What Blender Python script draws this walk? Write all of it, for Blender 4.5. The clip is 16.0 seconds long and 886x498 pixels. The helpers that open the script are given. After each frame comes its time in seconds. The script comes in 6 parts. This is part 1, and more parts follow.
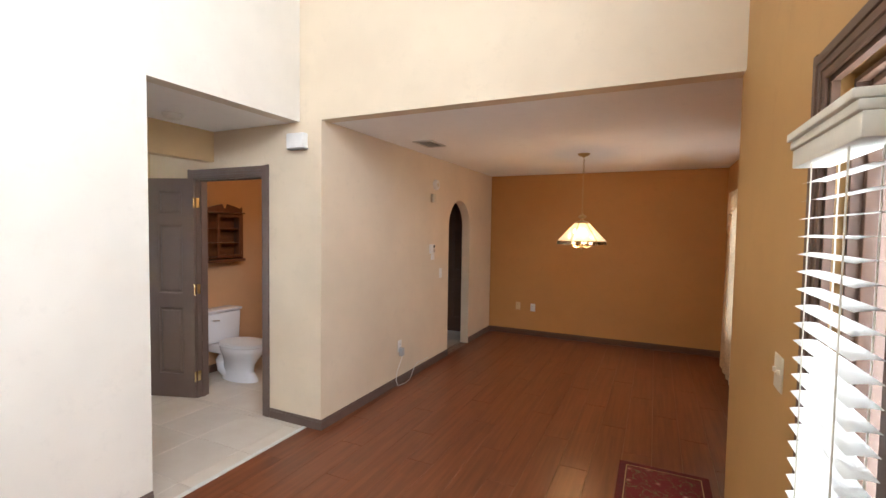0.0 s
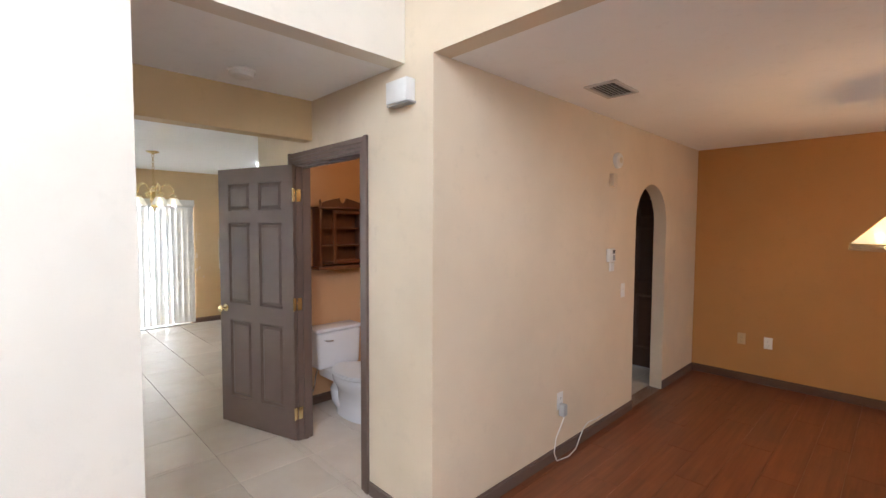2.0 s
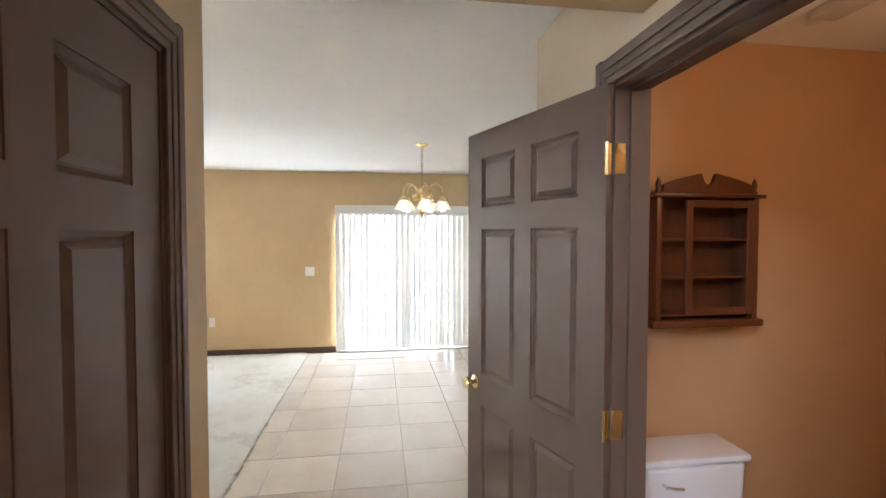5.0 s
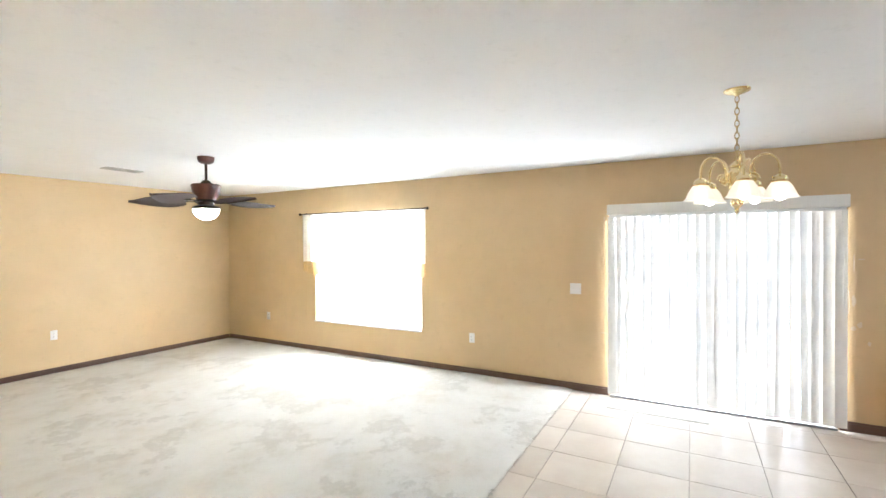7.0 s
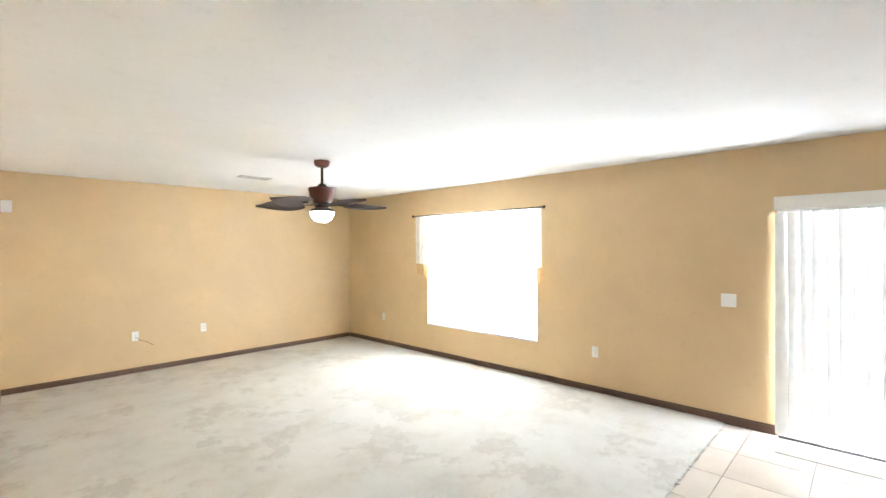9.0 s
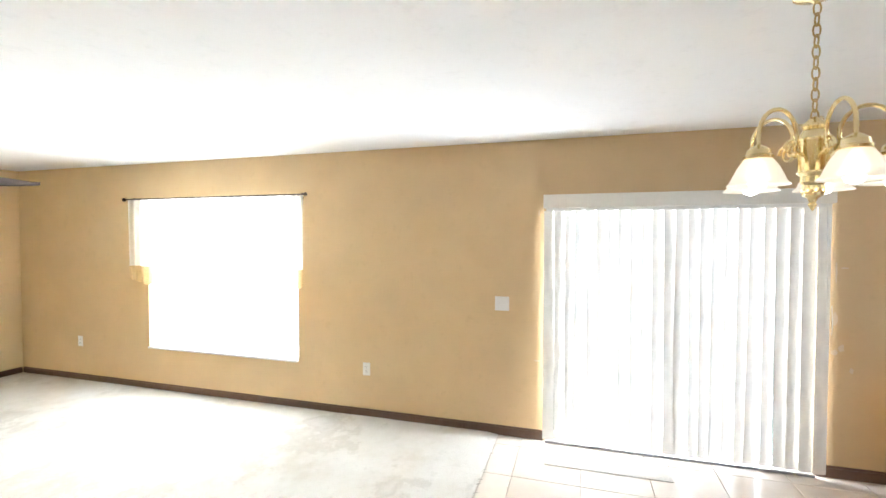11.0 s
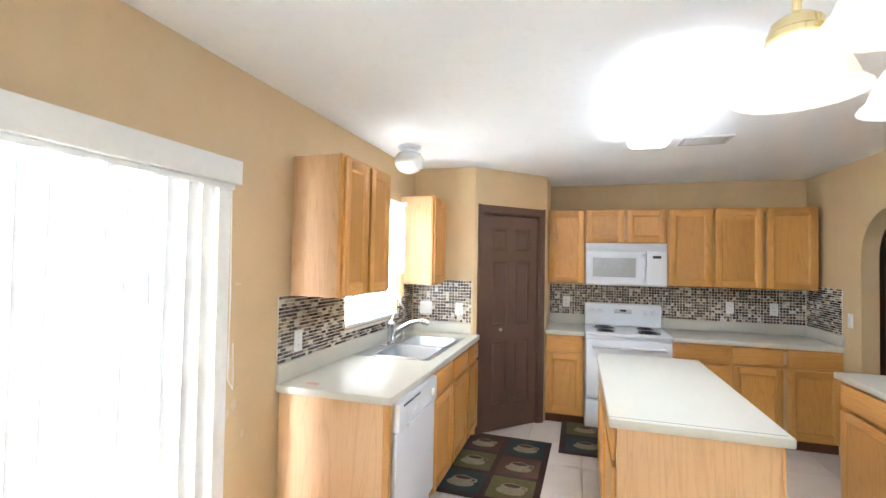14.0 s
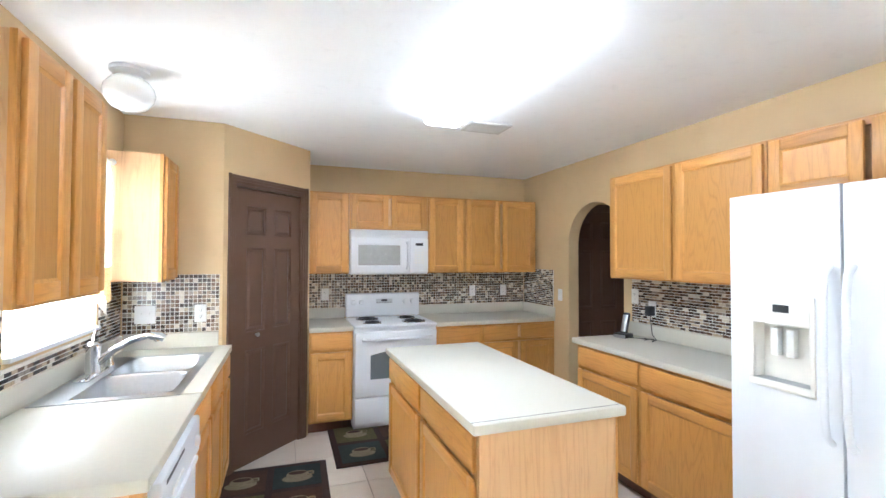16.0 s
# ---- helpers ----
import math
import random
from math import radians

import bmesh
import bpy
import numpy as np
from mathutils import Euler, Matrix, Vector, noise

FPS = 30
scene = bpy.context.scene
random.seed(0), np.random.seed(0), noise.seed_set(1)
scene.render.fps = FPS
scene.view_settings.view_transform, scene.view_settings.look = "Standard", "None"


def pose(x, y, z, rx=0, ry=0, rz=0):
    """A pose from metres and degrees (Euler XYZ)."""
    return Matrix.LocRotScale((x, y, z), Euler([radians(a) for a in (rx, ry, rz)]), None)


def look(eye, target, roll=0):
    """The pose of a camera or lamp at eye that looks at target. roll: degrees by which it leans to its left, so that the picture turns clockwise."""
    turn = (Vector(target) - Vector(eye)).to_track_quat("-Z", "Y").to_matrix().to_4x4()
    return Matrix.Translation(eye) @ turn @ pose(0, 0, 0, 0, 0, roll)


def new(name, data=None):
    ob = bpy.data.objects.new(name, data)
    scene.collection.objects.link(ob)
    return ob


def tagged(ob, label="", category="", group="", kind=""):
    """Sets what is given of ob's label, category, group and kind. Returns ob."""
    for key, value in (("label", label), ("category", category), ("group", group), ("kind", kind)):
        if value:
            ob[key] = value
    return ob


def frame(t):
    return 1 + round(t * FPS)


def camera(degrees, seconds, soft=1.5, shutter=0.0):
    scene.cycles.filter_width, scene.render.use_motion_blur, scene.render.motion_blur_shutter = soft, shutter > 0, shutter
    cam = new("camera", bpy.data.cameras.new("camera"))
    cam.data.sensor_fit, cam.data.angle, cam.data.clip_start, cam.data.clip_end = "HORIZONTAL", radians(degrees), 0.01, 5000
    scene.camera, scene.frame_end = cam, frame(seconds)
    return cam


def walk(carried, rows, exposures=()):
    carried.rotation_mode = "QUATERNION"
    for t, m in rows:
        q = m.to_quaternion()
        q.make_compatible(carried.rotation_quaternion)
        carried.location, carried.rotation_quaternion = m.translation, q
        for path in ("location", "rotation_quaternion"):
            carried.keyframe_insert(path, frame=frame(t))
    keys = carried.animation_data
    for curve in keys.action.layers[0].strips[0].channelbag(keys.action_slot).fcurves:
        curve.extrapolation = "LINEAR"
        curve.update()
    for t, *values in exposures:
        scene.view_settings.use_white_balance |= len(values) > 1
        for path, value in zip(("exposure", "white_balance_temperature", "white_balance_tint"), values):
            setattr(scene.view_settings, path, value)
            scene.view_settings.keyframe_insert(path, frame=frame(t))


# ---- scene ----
cam = camera(89.4, 16.0)
PATH = [
    (0, (0.634, -0.031, 1.617), (-0.221, 1.774, 1.525), 0.84),
    (0.5, (0.544, 0.247, 1.630), (-0.316, 2.050, 1.534), 0.80),
    (1, (0.423, 0.602, 1.625), (-0.523, 2.361, 1.524), 0.84),
    (1.5, (0.231, 0.934, 1.578), (-0.942, 2.552, 1.493), 0.30),
    (2, (-0.100, 1.216, 1.602), (-1.534, 2.606, 1.499), 0.26),
    (2.5, (-0.480, 1.436, 1.583), (-2.124, 2.572, 1.496), 0.14),
    (3, (-0.819, 1.653, 1.587), (-2.626, 2.505, 1.497), 0.10),
    (3.2, (-0.958, 1.719, 1.594), (-2.803, 2.486, 1.490), 0.40),
    (5.5, (-2.297, 2.102, 1.592), (-4.295, 2.161, 1.538), -0.29),
    (6, (-2.717, 2.198, 1.643), (-4.698, 1.925, 1.581), -0.38),
    (6.5, (-2.988, 2.259, 1.598), (-4.881, 1.615, 1.560), -0.05),
    (7, (-3.176, 2.207, 1.592), (-4.925, 1.238, 1.572), -0.3),
    (7.5, (-3.276, 2.178, 1.575), (-4.854, 0.949, 1.568), -0.3),
    (8, (-3.37, 2.161, 1.573), (-4.794, 0.757, 1.569), -0.3),
    (10.5, (-4.033, 1.789, 1.655), (-5.755, 0.773, 1.606), 0.1),
    (11, (-4.427, 1.713, 1.673), (-6.341, 1.135, 1.612), 0.0),
    (11.5, (-4.72, 1.5, 1.624), (-6.718, 1.43, 1.588), 0.8),
    (12, (-5.126, 1.453, 1.63), (-7.082, 1.868, 1.601), 1.1),
    (12.5, (-5.554, 1.472, 1.618), (-7.339, 2.374, 1.598), 1.5),
    (13, (-5.977, 1.427, 1.597), (-7.433, 2.798, 1.606), 1.7),
    (13.5, (-6.324, 1.565, 1.576), (-7.37, 3.269, 1.611), 1.5),
    (14, (-6.618, 1.744, 1.573), (-7.2, 3.657, 1.627), 1.1),
    (14.5, (-6.84, 1.902, 1.563), (-6.915, 3.9, 1.623), 0.9),
    (15, (-6.954, 2.097, 1.545), (-6.663, 4.075, 1.603), 0.5),
    (15.5, (-7.049, 2.23, 1.529), (-6.565, 4.17, 1.582), 0.4),
    (16, (-7.126, 2.319, 1.512), (-6.462, 4.205, 1.555), 0.2),
]
EXPOSURES = [(0, 0.0, 6020, 10), (3, 0.08, 5780, 10), (5.5, 0.25, 5800, 10), (7, 0.42, 5680, 10), (11.5, 0.4, 5850, 10), (12.5, 0.53, 5850, 10), (13.5, 0.8, 5750, 10), (16, 1.02, 5450, 10)]
walk(cam, [(t, look(eye, target, roll)) for t, eye, target, roll in PATH], EXPOSURES)

# ---- plan, in metres ----
XW = -8.12        # outer wall with slider, family window and sink window
YS, YN = -4.73, 6.93   # family room south wall, kitchen back wall
XE = -4.50        # kitchen right wall
YH, YC = 2.715, 1.52   # hall north wall, hall south wall
XU = -1.936        # tall entry wall
XD = -1.719        # dining room left wall
YD = 6.694        # dining room far wall
XF, XR = 1.022, 1.45   # entry front wall, dining room right wall
CEIL, HIGH = 2.44, 4.9
TH = 0.115

# ---- world and large lights ----
world = bpy.data.worlds.new("world")
scene.world = world
world.use_nodes = True
wn = world.node_tree
sky = wn.nodes.new("ShaderNodeTexSky")
sky.sky_type, sky.sun_disc = "NISHITA", False
sky.sun_elevation, sky.sun_rotation = radians(48), radians(120)
wn.links.new(sky.outputs[0], wn.nodes["Background"].inputs[0])
wn.nodes["Background"].inputs[1].default_value = 0.15


def area(name, at, target, w, h, watts, colour=(1, 1, 1)):
    data = bpy.data.lights.new(name, "AREA")
    data.shape, data.size, data.size_y, data.energy, data.color = "RECTANGLE", w, h, watts, colour
    ob = new(name, data)
    ob.matrix_world = look(at, target)
    return ob


def bulb(name, at, watts, colour, radius=0.04):
    data = bpy.data.lights.new(name, "POINT")
    data.energy, data.color, data.shadow_soft_size = watts, colour, radius
    ob = new(name, data)
    ob.location = at
    return ob


DAY = (0.93, 0.97, 1.0)
WARM = (1.0, 0.52, 0.19)
area("slider_daylight", (XW - 0.16, 2.38, 1.0), (0, 2.38, 1.0), 1.4, 1.90, 285, DAY)
area("family_window_daylight", (XW - 0.16, -1.785, 1.25), (-5, -1.785, 1.35), 1.8, 1.5, 560, DAY)
area("sink_window_daylight", (XW - 0.16, 4.89, 1.6), (-6, 4.89, 1.45), 0.85, 0.95, 62, DAY)
area("dining_window_daylight", (XR + 0.16, 5.02, 1.3), (0, 5.02, 1.3), 1.2, 1.4, 16, DAY)
area("sidelight_daylight", (XF + 0.16, 1.21, 1.1), (0, 1.21, 1.1), 0.4, 1.7, 26, DAY)
area("entry_window_daylight", (XF + 0.13, -0.7, 3.62), (-2, -0.3, 3.0), 2.3, 1.7, 185, (0.88, 0.94, 1.0))
bulb("pendant_bulb", (-0.088, 5.0, 1.565), 19, WARM)
bulb("powder_bulb", (-2.6, 3.6, 2.15), 7, (1.0, 0.60, 0.28))

# ---- materials ----


def nodes_of(name):
    m = bpy.data.materials.new(name)
    m.use_nodes = True
    return m, m.node_tree, m.node_tree.nodes["Principled BSDF"]


def link(nt, a, b):
    nt.links.new(a, b)


def coords(nt, scale=(1, 1, 1), rot=(0, 0, 0), world_space=False):
    c = nt.nodes.new("ShaderNodeTexCoord")
    m = nt.nodes.new("ShaderNodeMapping")
    m.inputs["Scale"].default_value = scale
    m.inputs["Rotation"].default_value = rot
    if world_space:
        g = nt.nodes.new("ShaderNodeNewGeometry")
        link(nt, g.outputs["Position"], m.inputs[0])
    else:
        link(nt, c.outputs["Object"], m.inputs[0])
    return m.outputs[0]


def noise_tex(nt, vec, scale, detail=4, rough=0.6, distort=0.0):
    n = nt.nodes.new("ShaderNodeTexNoise")
    n.inputs["Scale"].default_value, n.inputs["Detail"].default_value = scale, detail
    n.inputs["Roughness"].default_value, n.inputs["Distortion"].default_value = rough, distort
    link(nt, vec, n.inputs["Vector"])
    return n.outputs[0]


def ramp(nt, fac, stops):
    r = nt.nodes.new("ShaderNodeValToRGB")
    while len(r.color_ramp.elements) < len(stops):
        r.color_ramp.elements.new(0.5)
    for e, (p, c) in zip(r.color_ramp.elements, stops):
        e.position, e.color = p, (*c, 1)
    link(nt, fac, r.inputs[0])
    return r.outputs[0]


def mix(nt, a, b, fac, kind="MIX"):
    m = nt.nodes.new("ShaderNodeMix")
    m.data_type, m.blend_type = "RGBA", kind
    if isinstance(fac, (int, float)):
        m.inputs[0].default_value = fac
    else:
        link(nt, fac, m.inputs[0])
    for sock, v in ((m.inputs[6], a), (m.inputs[7], b)):
        if isinstance(v, tuple):
            sock.default_value = (*v, 1)
        else:
            link(nt, v, sock)
    return m.outputs[2]


def bump(nt, bsdf, height, strength, distance=0.002):
    b = nt.nodes.new("ShaderNodeBump")
    b.inputs["Strength"].default_value, b.inputs["Distance"].default_value = strength, distance
    link(nt, height, b.inputs["Height"])
    link(nt, b.outputs[0], bsdf.inputs["Normal"])


def shade(c, k):
    return tuple(min(1, v * k) for v in c)


def painted(name, colour, rough=0.6, peel=0.25, scale=160, spread=0.06):
    """Rolled wall paint: faint orange peel, broad uneven patches."""
    m, nt, b = nodes_of(name)
    v = coords(nt, world_space=True)
    broad = noise_tex(nt, v, 1.3, 3)
    col = ramp(nt, broad, [(0.3, shade(colour, 1 - spread)), (0.7, shade(colour, 1 + spread))])
    scuff = noise_tex(nt, v, 9, 6, 0.75)
    col = mix(nt, col, shade(colour, 0.93), ramp(nt, scuff, [(0.55, (0, 0, 0)), (0.75, (1, 1, 1))]))
    link(nt, col, b.inputs["Base Color"])
    b.inputs["Roughness"].default_value = rough
    bump(nt, b, noise_tex(nt, v, scale, 2), peel, 0.0015)
    return m


def plain(name, colour, rough=0.4, metal=0.0, spread=0.05, scale=30, bumpiness=0.05):
    m, nt, b = nodes_of(name)
    v = coords(nt)
    n = noise_tex(nt, v, scale, 4)
    link(nt, ramp(nt, n, [(0.3, shade(colour, 1 - spread)), (0.7, shade(colour, 1 + spread))]), b.inputs["Base Color"])
    r = nt.nodes.new("ShaderNodeMapRange")
    r.inputs[3].default_value, r.inputs[4].default_value = max(0.02, rough - 0.06), rough + 0.06
    link(nt, n, r.inputs[0])
    link(nt, r.outputs[0], b.inputs["Roughness"])
    b.inputs["Metallic"].default_value = metal
    if bumpiness:
        bump(nt, b, noise_tex(nt, v, scale * 8, 2), bumpiness, 0.001)
    return m


def wood(name, light, dark, axis="z", rough=0.38, fine=1.0, by_object=0.15):
    """Oak-like wood with grain running along one local axis."""
    m, nt, b = nodes_of(name)
    sc = {"x": (0.09, 1, 1), "y": (1, 0.09, 1), "z": (1, 1, 0.09)}[axis]
    info = nt.nodes.new("ShaderNodeObjectInfo")
    vm = nt.nodes.new("ShaderNodeVectorMath")
    vm.operation = "MULTIPLY_ADD"
    link(nt, info.outputs["Random"], vm.inputs[0])
    vm.inputs[1].default_value = (7, 5, 9)
    link(nt, coords(nt, sc), vm.inputs[2])
    v = vm.outputs[0]
    rings = noise_tex(nt, v, 7 * fine, 2, 0.4, 0.6)
    wv = nt.nodes.new("ShaderNodeMath")
    wv.operation = "PINGPONG"
    wv.inputs[1].default_value = 0.03
    link(nt, rings, wv.inputs[0])
    mid = tuple((p + q) / 2 for p, q in zip(light, dark))
    c1 = ramp(nt, wv.outputs[0], [(0.0, tuple(0.45 * p + 0.55 * q for p, q in zip(light, mid))), (0.012, light), (0.03, light)])
    pores = noise_tex(nt, v, 130 * fine, 3, 0.7)
    c2 = mix(nt, c1, dark, ramp(nt, pores, [(0.52, (0, 0, 0)), (0.75, (0.45, 0.45, 0.45))]))
    hs = nt.nodes.new("ShaderNodeHueSaturation")
    mr = nt.nodes.new("ShaderNodeMapRange")
    mr.inputs[3].default_value, mr.inputs[4].default_value = 1 - by_object, 1 + by_object
    link(nt, info.outputs["Random"], mr.inputs[0])
    link(nt, mr.outputs[0], hs.inputs["Value"])
    link(nt, c2, hs.inputs["Color"])
    link(nt, hs.outputs[0], b.inputs["Base Color"])
    b.inputs["Roughness"].default_value = rough
    bump(nt, b, pores, 0.12, 0.001)
    return m


def glowing(name, colour, strength, base=(0.9, 0.9, 0.88)):
    m, nt, b = nodes_of(name)
    b.inputs["Base Color"].default_value = (*base, 1)
    b.inputs["Roughness"].default_value = 0.3
    b.inputs["Emission Color"].default_value = (*colour, 1)
    b.inputs["Emission Strength"].default_value = strength
    return m


def cloth(name, colour, through_part=0.5, rough=0.8, weave=500, clear=0.0):
    """Thin fabric or vinyl that lets light through."""
    m, nt, b = nodes_of(name)
    v = coords(nt)
    n = noise_tex(nt, v, 6, 5)
    col = ramp(nt, n, [(0.3, shade(colour, 0.92)), (0.7, shade(colour, 1.05))])
    link(nt, col, b.inputs["Base Color"])
    b.inputs["Roughness"].default_value = rough
    t = nt.nodes.new("ShaderNodeBsdfTranslucent")
    link(nt, col, t.inputs[0])
    mx = nt.nodes.new("ShaderNodeMixShader")
    mx.inputs[0].default_value = through_part
    out = nt.nodes["Material Output"]
    link(nt, b.outputs[0], mx.inputs[1])
    link(nt, t.outputs[0], mx.inputs[2])
    last = mx.outputs[0]
    if clear:
        tr = nt.nodes.new("ShaderNodeBsdfTransparent")
        lace = ramp(nt, noise_tex(nt, v, 130, 2), [(0.42, (clear, clear, clear)), (0.58, (0, 0, 0))])
        m2 = nt.nodes.new("ShaderNodeMixShader")
        link(nt, lace, m2.inputs[0])
        link(nt, last, m2.inputs[1])
        link(nt, tr.outputs[0], m2.inputs[2])
        last = m2.outputs[0]
    link(nt, last, out.inputs[0])
    bump(nt, b, noise_tex(nt, v, weave, 1), 0.1, 0.0005)
    return m


def glass(name, colour=(1, 1, 1), rough=0.02, ior=1.45):
    m, nt, b = nodes_of(name)
    b.inputs["Base Color"].default_value = (*colour, 1)
    b.inputs["Transmission Weight"].default_value = 1
    b.inputs["Roughness"].default_value, b.inputs["IOR"].default_value = rough, ior
    return m


OCHRE = painted("ochre_wall_paint", (0.47, 0.237, 0.074))
POWDER = painted("peach_powder_room_paint", (0.55, 0.325, 0.168))
GOLDEN = painted("golden_entry_paint", (0.49, 0.285, 0.098))
TAN = painted("tan_wall_paint", (0.60, 0.435, 0.235))
# beige made paler: the stronger daylight on the entry wall is put into its colour
LITBEIGE = painted("daylit_beige_paint", (0.72, 0.665, 0.575))
BEIGE = painted("beige_wall_paint", (0.70, 0.585, 0.435))
WHITE_CEIL = painted("ceiling_paint", (0.92, 0.92, 0.915), 0.85, 0.6, 45, 0.02)
BROWN = plain("brown_trim_paint", (0.132, 0.085, 0.066), 0.5, 0, 0.05, 14, 0.12)
DARKBROWN = plain("dark_brown_trim_paint", (0.105, 0.056, 0.034), 0.48, 0, 0.06, 14, 0.12)
WHITE = plain("white_enamel", (0.76, 0.775, 0.80), 0.36, 0, 0.015, 6, 0.02)
PLASTIC = plain("white_plastic", (0.78, 0.77, 0.74), 0.4, 0, 0.03, 20, 0.02)
IVORY = plain("ivory_plastic", (0.66, 0.58, 0.44), 0.4, 0, 0.04, 20, 0.02)
PORCELAIN = plain("porcelain", (0.80, 0.80, 0.82), 0.1, 0, 0.01, 5, 0)
BRASS = plain("polished_brass", (0.84, 0.71, 0.40), 0.2, 1, 0.05, 12, 0)
ANTIQUE = plain("antique_brass", (0.50, 0.36, 0.16), 0.3, 1, 0.1, 20, 0)
CHROME = plain("chrome", (0.75, 0.76, 0.78), 0.1, 1, 0.03, 10, 0)
STEEL = plain("brushed_stainless_steel", (0.46, 0.47, 0.48), 0.33, 1, 0.04, 60, 0)
BLACK = plain("black_plastic", (0.02, 0.02, 0.022), 0.35, 0, 0.1, 20, 0.02)
GREY = plain("grey_metal", (0.35, 0.35, 0.34), 0.45, 0, 0.06, 20, 0.03)
DARKGLASS = plain("smoked_oven_glass", (0.16, 0.18, 0.18), 0.12, 0, 0.05, 6, 0)
LAMINATE = plain("cream_laminate_counter", (0.57, 0.54, 0.455), 0.42, 0, 0.02, 60, 0.03)
OAK = wood("golden_oak_vertical", (0.56, 0.275, 0.066), (0.30, 0.125, 0.03), "z")
OAKX = wood("golden_oak_horizontal", (0.55, 0.265, 0.064), (0.30, 0.125, 0.03), "x")
OAKSIDE = wood("oak_end_panel", (0.60, 0.37, 0.19), (0.40, 0.22, 0.095), "z", 0.45, 0.7, 0.05)
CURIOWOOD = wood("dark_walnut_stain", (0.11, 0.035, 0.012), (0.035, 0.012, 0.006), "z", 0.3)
FANWOOD = wood("mahogany_fan_wood", (0.10, 0.028, 0.016), (0.025, 0.009, 0.006), "z", 0.28)
BLINDVINYL = cloth("white_blind_vinyl", (0.84, 0.82, 0.77), 0.010, 0.5)
SHEER = cloth("white_sheer_fabric", (0.88, 0.87, 0.83), 0.75, 0.8)
LACE = cloth("gold_lace_fabric", (0.80, 0.66, 0.46), 0.55, 0.8, 400, 0.3)
FROST = glowing("lit_frosted_glass", (1, 0.92, 0.80), 18)
GLOBE = plain("white_opal_glass", (0.82, 0.82, 0.80), 0.15, 0, 0.01, 5, 0)
PANE = glass("window_glass")

# ---- mesh helpers ----


def box(bm, x0, x1, y0, y1, z0, z1, bevel=0.0, segments=2):
    m = Matrix.LocRotScale(((x0 + x1) / 2, (y0 + y1) / 2, (z0 + z1) / 2), None, (abs(x1 - x0), abs(y1 - y0), abs(z1 - z0)))
    r = bmesh.ops.create_cube(bm, size=1, matrix=m)
    if bevel:
        es = list({e for v in r["verts"] for e in v.link_edges})
        bmesh.ops.bevel(bm, geom=es, offset=bevel, segments=segments, profile=0.5, affect="EDGES")
    return bm


def boxes(*rows, bevel=0.0):
    bm = bmesh.new()
    for r in rows:
        box(bm, *r, bevel=bevel)
    return bm


def lathe(bm, profile, segments=24, at=(0, 0, 0), axis="z", close=False):
    """Turns a profile of (radius, height) about an axis."""
    rings = []
    turn = {"z": Matrix.Identity(3), "x": Matrix.Rotation(radians(90), 3, "Y"), "y": Matrix.Rotation(radians(-90), 3, "X")}[axis]
    for r, h in profile:
        ring = []
        for i in range(segments):
            a = 2 * math.pi * i / segments
            ring.append(bm.verts.new(turn @ Vector((r * math.cos(a), r * math.sin(a), h)) + Vector(at)))
        rings.append(ring)
    for a, b in zip(rings, rings[1:]):
        for i in range(segments):
            j = (i + 1) % segments
            bm.faces.new((a[i], a[j], b[j], b[i]))
    if close:
        bm.faces.new(rings[0][::-1])
        bm.faces.new(rings[-1])
    return bm


def tube(bm, pts, r, segments=10, taper=None):
    """A round tube along points, with closed ends."""
    pts = [Vector(p) for p in pts]
    rings = []
    ref = None
    for i, p in enumerate(pts):
        d = (pts[min(i + 1, len(pts) - 1)] - pts[max(i - 1, 0)]).normalized()
        if ref is None:
            ref = d.orthogonal().normalized()
        ref = (ref - d * ref.dot(d)).normalized()
        o = d.cross(ref)
        rr = r if taper is None else r + (taper - r) * i / (len(pts) - 1)
        rings.append([bm.verts.new(p + (ref * math.cos(a) + o * math.sin(a)) * rr) for a in (2 * math.pi * k / segments for k in range(segments))])
    for a, b in zip(rings, rings[1:]):
        for i in range(segments):
            j = (i + 1) % segments
            bm.faces.new((a[i], a[j], b[j], b[i]))
    bm.faces.new(rings[0][::-1])
    bm.faces.new(rings[-1])
    return bm


def finish(bm, material, smooth=True):
    me = bpy.data.meshes.new("mesh")
    bmesh.ops.recalc_face_normals(bm, faces=bm.faces)
    bm.to_mesh(me)
    bm.free()
    me.materials.append(material)
    if smooth:
        me.shade_smooth()
        me.set_sharp_from_angle(angle=radians(35))
    return me


def part(name, bm, material, parent, label="", at=None):
    ob = new(name, finish(bm, material))
    ob.parent = parent
    if at is not None:
        ob.matrix_basis = at
    return tagged(ob, label)


def thing(name, label, category, at=(0, 0, 0), rz=0, group=""):
    ob = new(name)
    ob.empty_display_size = 0.1
    ob.matrix_basis = pose(*at, 0, 0, rz)
    return tagged(ob, label, category, group)


def solo(name, bm, material, label, category, at=None, group="", kind=""):
    ob = new(name, finish(bm, material))
    if at is not None:
        ob.matrix_basis = at
    return tagged(ob, label, category, group, kind)


def structure(name, bm, material, label, smooth=False):
    ob = new(name, finish(bm, material, smooth))
    return tagged(ob, label, "", "", "structure")


